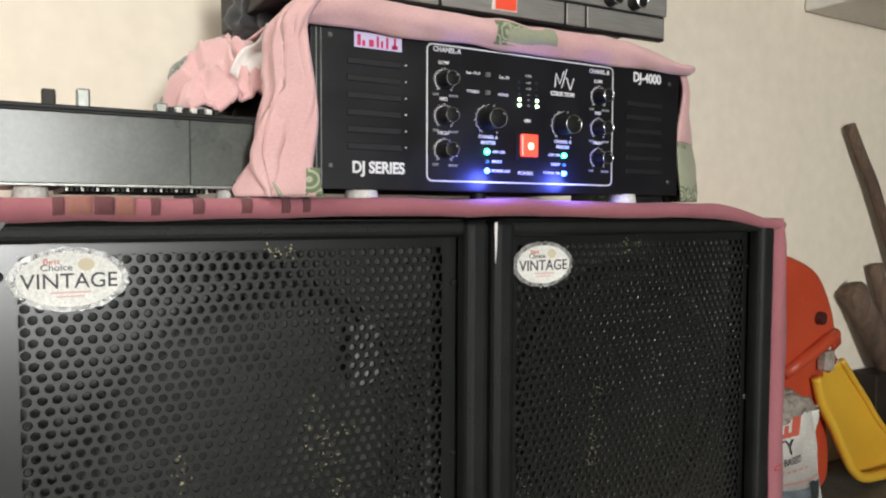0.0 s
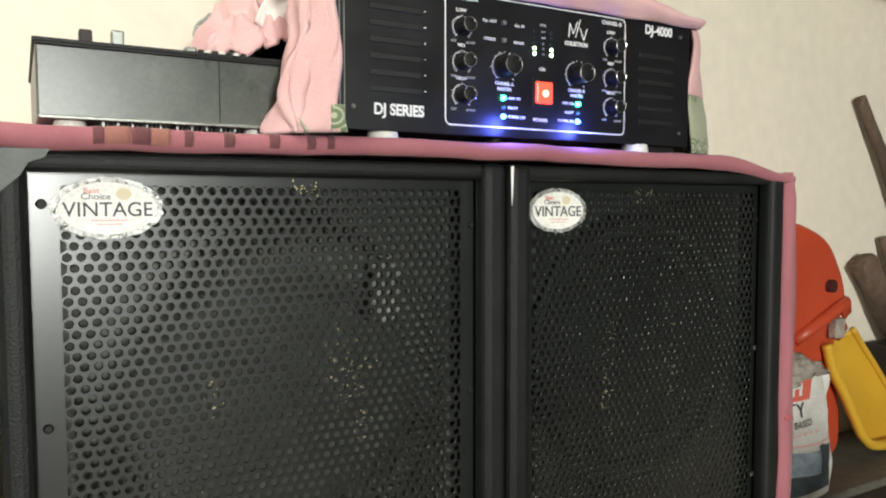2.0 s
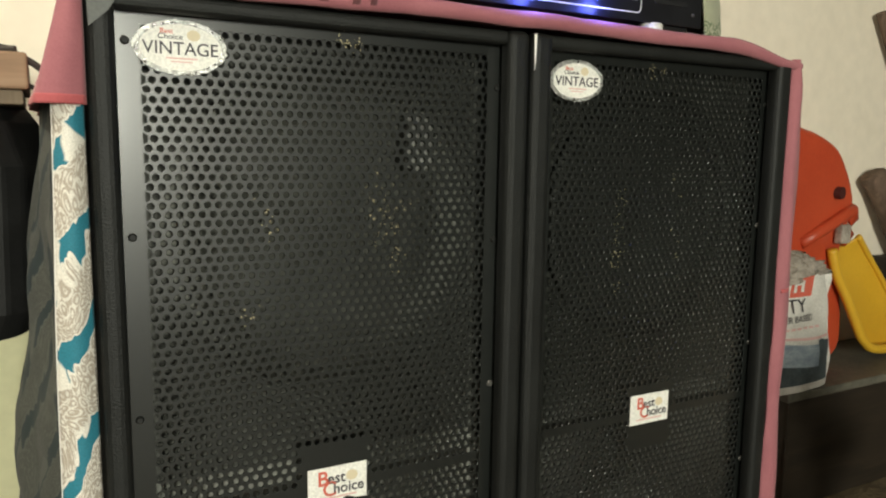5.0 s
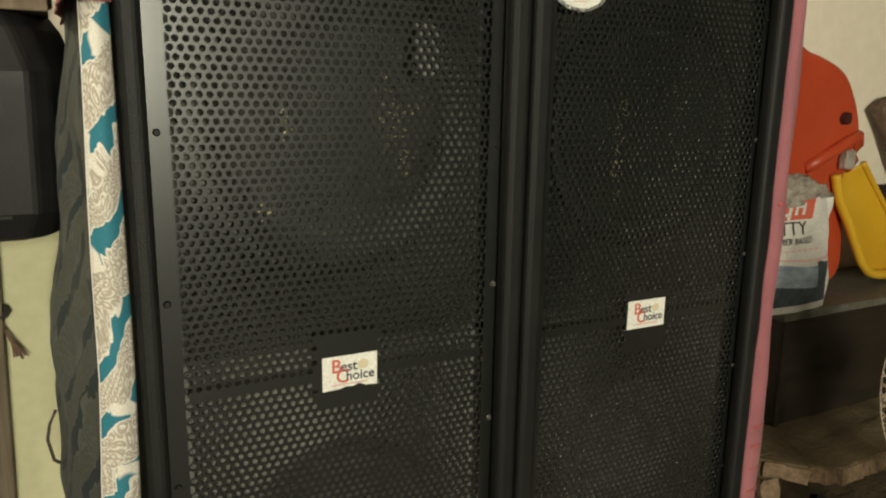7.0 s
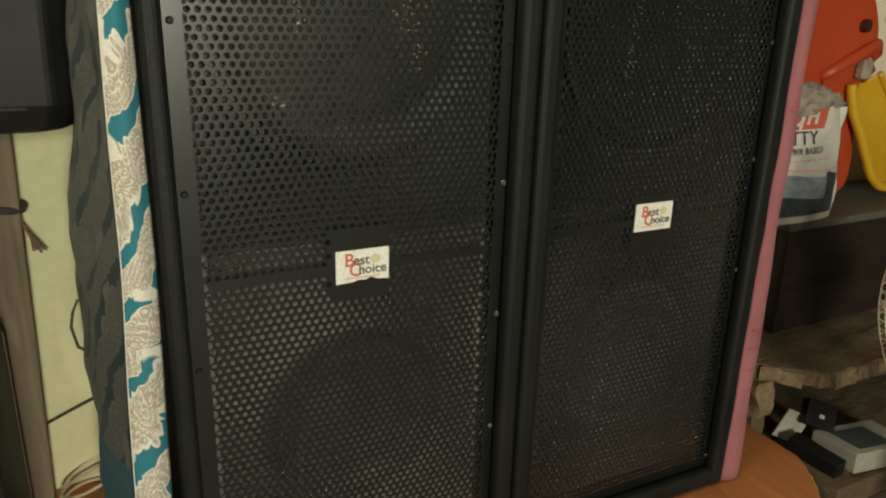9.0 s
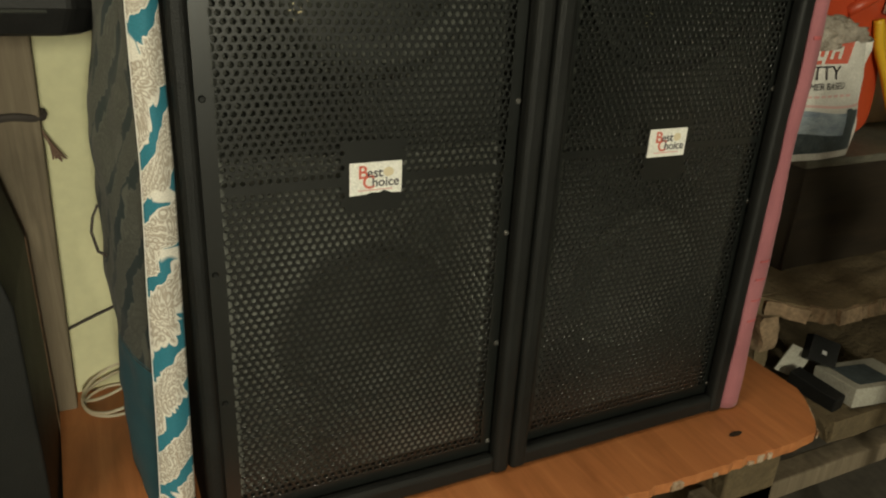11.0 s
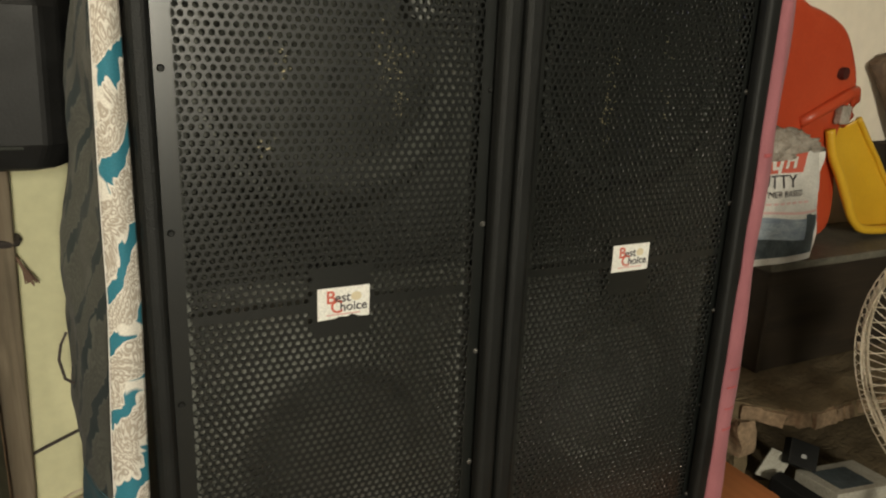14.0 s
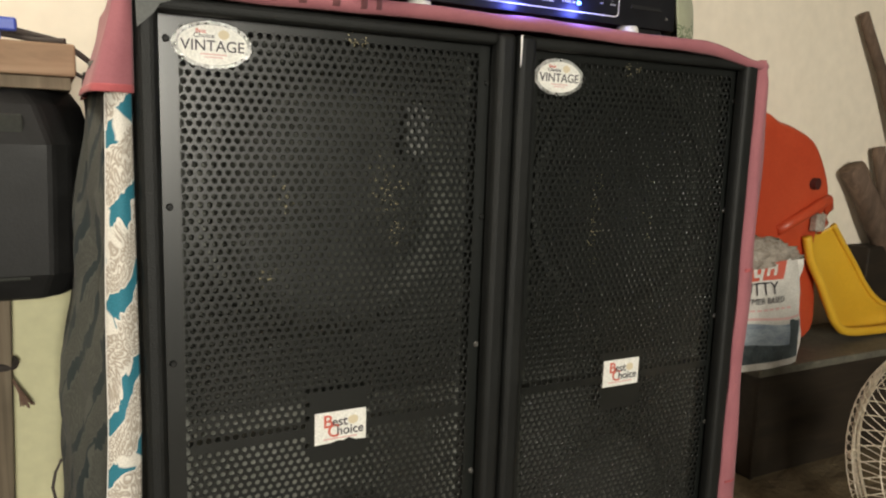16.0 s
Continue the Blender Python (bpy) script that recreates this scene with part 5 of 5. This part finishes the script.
dk = thing("dark_box", "dark brown wooden box with a dusty top on the mortar shelf", "box")
part("body", box(0.845, 1.85, 0.222, WALL_Y - 0.006, 0.554, 0.799, 0.003), M_darkwood, dk)
part("lid", box(0.832, 1.86, 0.212, WALL_Y - 0.004, 0.7995, 0.818, 0.004), M_shelf_top, dk, "dusty grey board")
part("corner_strip", box(0.842, 0.852, 0.216, 0.2215, 0.556, 0.799, 0.001), M_darkwood, dk)

small = thing("black_carton", "small black carton leaning under the shelf", "box")
b = box(-0.035, 0.035, -0.012, 0.012, -0.028, 0.028, 0.0015)
bmesh.ops.transform(b, matrix=pose(0.842, 0.070, 0.428, -30, 20, -25), verts=b.verts)
part("carton", b, M_black_plastic, small)
b = box(-0.006, 0.006, -0.0126, -0.0121, -0.008, 0.0)
bmesh.ops.transform(b, matrix=pose(0.842, 0.070, 0.428, -30, 20, -25), verts=b.verts)
part("printed_bar", b, M_grey_print, small)
wcart = thing("white_carton", "scuffed white carton lying on the lower ledge", "box")
b = box(-0.085, 0.085, -0.055, 0.055, -0.022, 0.022, 0.002)
bmesh.ops.transform(b, matrix=pose(0.905, 0.000, 0.376, -4, 2, -6), verts=b.verts)
part("carton", b, M_box_white, wcart)
b = box(-0.060, 0.035, -0.040, 0.035, 0.0222, 0.0230)
bmesh.ops.transform(b, matrix=pose(0.905, 0.000, 0.376, -4, 2, -6), verts=b.verts)
part("printed_panel", b, M_bag_dark, wcart)
adapter = thing("black_adapter", "black power adapter brick on the lower ledge", "adapter")
b = box(-0.055, 0.055, -0.018, 0.018, -0.018, 0.018, 0.003)
bmesh.ops.transform(b, matrix=pose(0.785, 0.022, 0.372, 4, 6, -82), verts=b.verts)
part("case", b, M_black_plastic, adapter)
b = box(-0.03, 0.03, -0.002, 0.002, -0.035, 0.035, 0.001)
bmesh.ops.transform(b, matrix=pose(0.800, 0.098, 0.395, 0, 25, -20), verts=b.verts)
tagged(part("paper_scrap", b, M_box_white), "stiff white card scrap leaning under the shelf", "card")
beam = part("floor_beam", box(0.42, 1.6, -0.07, -0.02, 0.205, 0.252, 0.004), M_oldwood)
tagged(beam, "weathered wooden beam under the shelf", "beam")
part("beam_leg", box(0.52, 0.56, -0.065, -0.025, 0.0, 0.205, 0.003), M_oldwood, beam)
part("beam_leg", box(1.42, 1.46, -0.065, -0.025, 0.0, 0.205, 0.003), M_oldwood, beam)

# ---- putty bag ----
bag = thing("putty_bag", "white printed putty sack with crumpled plastic top", "bag")
BM = pose(0.838, 0.238, 0.8185, 0, 0, -3) @ Matrix.Diagonal((1.32, 1.0, 0.99, 1.0))


def bag_pt(u, v, front=True):
    w = 0.105 * (1 - 0.12 * v ** 2 + 0.04 * math.sin(v * 7))
    bulge = 0.022 * (1 - abs(2 * u - 1) ** 2.4) * (1 - 0.55 * v ** 2)
    x = (2 * u - 1) * w
    z = 0.255 * v
    y = (-bulge if front else bulge) + wob(u * 2, v * 2, 1.0 if front else 4.0, 2.2, 0.010) * (0.3 + v)
    return BM @ Vector((x, y, z))


part("sack", sheet(30, 36, lambda u, v: bag_pt(u, v)), M_bag_white, bag)
part("sack_back", sheet(30, 36, lambda u, v: bag_pt(u, v, False)), M_bag_white, bag)


def bag_print(name, u0, u1, v0, v1, m, nu=16, nv=8, off=0.0012, edge=0.0):
    part(name, sheet(nu, nv, lambda u, v: bag_pt(u0 + (u1 - u0) * u, v0 + (v1 - v0) * v + edge * math.sin(u * 6)) + Vector((0.0004, -off, 0))), m, bag)


bag_print("printed_panel", 0.02, 0.98, 0.06, 0.28, M_bag_dark, edge=0.0)
bag_print("printed_panel", 0.02, 0.98, 0.22, 0.41, M_bag_blue, off=0.0016, edge=0.02)
bag_print("printed_panel", 0.80, 0.95, 0.18, 0.42, M_bag_dark, off=0.0022, edge=0.01)
bag_print("printed_band", 0.04, 0.96, 0.445, 0.465, M_pink_ink, off=0.0016, edge=0.012)
bag_print("printed_panel", 0.04, 0.74, 0.80, 0.985, M_red_ink, off=0.0018)
for u0, u1, v0, v1 in ((0.22, 0.27, 0.84, 0.95), (0.34, 0.38, 0.83, 0.94), (0.38, 0.42, 0.83, 0.86), (0.42, 0.46, 0.79, 0.94), (0.50, 0.54, 0.84, 0.94), (0.54, 0.60, 0.90, 0.94), (0.60, 0.64, 0.84, 0.94)):
    bag_print("printed_bar", u0, u1, v0, v1, M_bag_white, 4, 6, 0.0026)


def on_bag(text, u, v, size, m, wide=1.0):
    """Printing that follows the sack's curve."""
    cu = bpy.data.curves.new("text", 'FONT')
    cu.body, cu.size, cu.align_x, cu.align_y = text, size, 'CENTER', 'CENTER'
    tmp = bpy.data.objects.new("text", cu)
    scene.collection.objects.link(tmp)
    me = bpy.data.meshes.new_from_object(tmp.evaluated_get(bpy.context.evaluated_depsgraph_get()))
    bpy.data.objects.remove(tmp)
    for vert in me.vertices:
        uu, vv = u + vert.co.x * wide / 0.21, v + vert.co.y / 0.255
        vert.co = bag_pt(uu, vv) + Vector((0.0005, -0.0024, 0))
    me.materials.clear()
    part("lettering", me, m, bag)


on_bag("PUTTY", 0.385, 0.725, 0.040, M_ink, 0.98)
on_bag("POLYMER BASED", 0.44, 0.620, 0.0200, M_ink, 0.88)
for k in range(9):
    bag_print("printed_bar", 0.18 + k * 0.075, 0.235 + k * 0.075, 0.530, 0.548, M_pink_ink, 3, 2, 0.0022)
cr = bmesh.new()
bmesh.ops.create_icosphere(cr, subdivisions=4, radius=1)
for v in cr.verts:
    d = v.co.normalized()
    f = 1 + 0.4 * noise.noise(d * 2.6) + 0.35 * abs(noise.noise(d * 6 + Vector((3, 0, 0))))
    v.co = BM @ Vector((d.x * 0.075 * f - 0.01, d.y * 0.026 * f, 0.262 + d.z * 0.032 * f))
part("plastic_top", cr, M_bag_clear, bag, "crumpled grey polythene", True)

# ---- red and yellow plastic toy slide ----
toy = thing("toy_slide", "faded red plastic toy with yellow chute on the dark box", "toy slide")
tb = bmesh.new()
prof = [(0.86, 0.00), (1.10, 0.00), (1.125, 0.05), (1.12, 0.16), (1.085, 0.255), (1.10, 0.325), (1.118, 0.372), (1.108, 0.405), (1.085, 0.445), (1.060, 0.480), (1.035, 0.512), (1.000, 0.529), (0.965, 0.541), (0.930, 0.551), (0.895, 0.555), (0.865, 0.578), (0.82, 0.575), (0.79, 0.50), (0.77, 0.40), (0.78, 0.2)]
layers = [(0.262, 0.90), (0.264, 0.955), (0.276, 0.995), (0.300, 1.0), (0.36, 1.0), (0.40, 0.98), (0.415, 0.88)]
cxm, czm = 0.95, 0.26
rg = [[tb.verts.new((cxm + (px - cxm) * k, y + 0.012 * math.sin(pz * 9), 0.853 + (czm + (pz - czm) * k if k < 1 else pz))) for px, pz in prof] for y, k in layers]
for v in tb.verts:
    v.co.z = max(v.co.z, 0.853)
for A, B in zip(rg, rg[1:]):
    for i in range(len(prof)):
        tb.faces.new((A[i], A[(i + 1) % len(prof)], B[(i + 1) % len(prof)], B[i]))
tb.faces.new(list(reversed(rg[0])))
tb.faces.new(rg[-1])
body_ob = part("body", tb, M_red_plastic, toy, smooth=True)
sd = body_ob.modifiers.new("round", 'SUBSURF')
sd.levels = sd.render_levels = 2
# Protruding plug; its dark colour stands for the shade inside the hole.
part("recess", cyl((1.030, 0.290, 1.262), (0.15, -1, 0), 0.015, 0.048, 20, 0.014), M_recess_shade, toy, "dark plug painted as a round hole in shade")
lip = tube([(0.930, 0.262, 1.150), (0.975, 0.256, 1.172), (1.02, 0.252, 1.192), (1.065, 0.252, 1.212), (1.100, 0.258, 1.222), (1.112, 0.264, 1.200), (1.104, 0.266, 1.168), (1.08, 0.266, 1.145)], 0.0135, 12)
part("lip", lip, M_red_plastic, toy, smooth=True)
part("bracket", box(1.045, 1.078, 0.240, 0.262, 1.146, 1.190, 0.004), M_bag_clear, toy, "grey worn patch")
near_rim = [(1.026, 0.250, 1.134), (1.048, 0.248, 1.074), (1.092, 0.248, 1.017), (1.132, 0.248, 0.959), (1.175, 0.248, 0.904), (1.245, 0.250, 0.876), (1.460, 0.252, 0.868)]
far_rim = [(1.146, 0.266, 1.156), (1.210, 0.276, 1.104), (1.270, 0.280, 1.050), (1.325, 0.280, 0.992), (1.380, 0.280, 0.950), (1.440, 0.282, 0.927), (1.580, 0.285, 0.919)]


def glide(points, t):
    """A smooth way through the points, t in 0..1."""
    q = t * (len(points) - 1)
    i = min(int(q), len(points) - 2)
    q -= i
    p = [Vector(points[min(max(i + k, 0), len(points) - 1)]) for k in (-1, 0, 1, 2)]
    return 0.5 * (2 * p[1] + (p[2] - p[0]) * q + (2 * p[0] - 5 * p[1] + 4 * p[2] - p[3]) * q * q + (3 * p[1] - p[0] - 3 * p[2] + p[3]) * q ** 3)


def trough(u, v):
    a, b = glide(near_rim, u), glide(far_rim, u)
    sag = 0.030 * (1 - abs(2 * v - 1) ** 4)
    return a.lerp(b, v) + Vector((-0.25, 0.75, -0.6)) * sag


slide_bed = cloth_part("chute", sheet(40, 16, trough), M_yellow_plastic, toy, "yellow plastic chute", 0.004)
part("chute_rim", tube([glide(near_rim, i / 40) for i in range(41)], 0.0115, 10), M_yellow_plastic, toy, smooth=True)
part("chute_rim", tube([glide(far_rim, i / 40) for i in range(41)], 0.0075, 10), M_yellow_plastic, toy, smooth=True)

toy.location = (0.04, 0.05, -0.034)
darkb = part("dark_block", box(1.455, 1.62, 0.385, 0.450, 0.8182, 1.045, 0.004), M_darkwood)
tagged(darkb, "dark wooden block standing by the branches", "block")

# ---- branches against the wall ----


def stick(points, r, taper, label):
    b = tube(points, r, 9, False, taper)
    for v in b.verts:
        v.co += Vector((wob(v.co.x, v.co.y, v.co.z, 18, 0.006), wob(v.co.z, v.co.x, 1, 18, 0.004), 0))
    ob = part("branch", b, M_stickwood, None, smooth=True)
    return tagged(ob, label, "branch", "branches leaning on the wall")


def along(a, b, n=10, sag=0.0):
    a, b = Vector(a), Vector(b)
    return [a.lerp(b, i / n) + Vector((sag * math.sin(i / n * math.pi), 0, 0)) for i in range(n + 1)]


stick(along((1.392, 0.438, 1.672), (1.84, 0.400, 0.822), 12, 0.03), 0.014, 1.5, "thin dry brown branch leaning on the cream wall")
stick(along((1.396, 0.420, 1.262), (1.71, 0.385, 0.840), 10), 0.034, 1.1, "thick sawn dark branch leaning on the cream wall")
stick(along((1.520, 0.435, 1.320), (1.64, 0.380, 0.830), 10), 0.018, 1.1, "upright dark branch leaning on the cream wall")

# ---- pedestal fan ----
fan = thing("pedestal_fan", "cream wire-caged pedestal fan standing beside the shelf", "fan")
FC, FR = Vector((0.700, -0.325, 0.808)), 0.245
ax = Vector((-0.99, 0.10, 0.0)).normalized()
FM = Matrix.Translation(FC) @ ax.to_track_quat('Z', 'Y').to_matrix().to_4x4()


def ring_pts(r, h, n=56):
    return [FM @ Vector((r * math.cos(i * 2 * math.pi / n), r * math.sin(i * 2 * math.pi / n), h)) for i in range(n)]


part("cage_clip", cyl((FC.x + 0.020, FC.y + FR * 0.975, FC.z - 0.050), (0, 0, 1), 0.008, 0.014, 12, 0.007, 0.002), M_fan, fan)
part("cage_ring", tube(ring_pts(FR, 0.0), 0.0036, 8, True), M_fan, fan, smooth=True)
part("cage_ring", tube(ring_pts(FR - 0.001, -0.010), 0.0034, 8, True), M_fan, fan, smooth=True)
for r, h in ((FR * 0.965, 0.030), (FR * 0.86, 0.046), (FR * 0.62, 0.053)):
    part("cage_ring", tube(ring_pts(r, h, 48), 0.0012, 5, True), M_fan, fan)
for sgn, count, dep, rc, wire, twist in ((1, 84, 0.055, 0.055, 0.0009, 0.22), (-1, 52, 0.085, 0.070, 0.0013, 0.0)):
    for k in range(count):
        a = 2 * math.pi * k / count
        prof2 = [(FR - rc + rc * math.cos(q), rc * math.sin(q)) for q in (0, 0.26, 0.52, 0.79, 1.05, 1.31, 1.57)] + [(FR * 0.6, dep * 0.95), (FR * 0.35, dep), (FR * 0.16, dep)]
        pts = [FM @ Vector((r * math.cos(a + twist * (1 - r / FR)), r * math.sin(a + twist * (1 - r / FR)), sgn * h)) for r, h in prof2]
        part("cage_wire", tube(pts, wire, 4), M_fan, fan)
part("cage_cap", cyl(FM @ Vector((0, 0, 0.046)), ax, 0.030, 0.008, 28, 0.025, 0.002), M_fan, fan)
for k in range(3):
    b = bmesh.new()
    g = []
    for i in range(7):
        rr3 = 0.03 + i / 6 * 0.15
        wd = 0.25 + 0.55 * math.sin(i / 6 * math.pi * 0.8)
        g.append([b.verts.new(FM @ Vector((rr3 * math.cos(k * 2.094 + wd * s), rr3 * math.sin(k * 2.094 + wd * s), -0.02 + 0.03 * s))) for s in (-0.5, -0.2, 0.2, 0.5)])
    for A, B in zip(g, g[1:]):
        for j in range(3):
            b.faces.new((A[j], A[j + 1], B[j + 1], B[j]))
    bl = part("blade", b, M_fan, fan, smooth=True)
    sm = bl.modifiers.new("thickness", 'SOLIDIFY')
    sm.thickness = 0.002
part("motor", cyl(FM @ Vector((0, 0, -0.04)), -ax, 0.055, 0.13, 28, 0.045, 0.006), M_fan, fan, smooth=True)
mb = FM @ Vector((0, 0, -0.10))
part("pole", cyl((mb.x, mb.y, 0.03), (0, 0, 1), 0.013, mb.z - 0.06, 18), M_fan, fan)
part("base", cyl((mb.x, mb.y, 0.0), (0, 0, 1), 0.17, 0.032, 40, 0.12, 0.006), M_fan, fan)

# ---- assumed tube lamp under the ceiling, out of view ----
tl = thing("assumed_tube_lamp", "assumed white fluorescent tube lamp under the ceiling, out of view", "lamp")
part("batten", box(-1.375, -1.325, -1.13, 0.13, 2.757, 2.80, 0.003), M_white_paint, tl)
part("tube", cyl((-1.35, -1.10, 2.742), (0, 1, 0), 0.013, 1.2, 16), plain("lit_tube", (1.0, 0.95, 0.84), 0.3, 0, 6.0), tl)
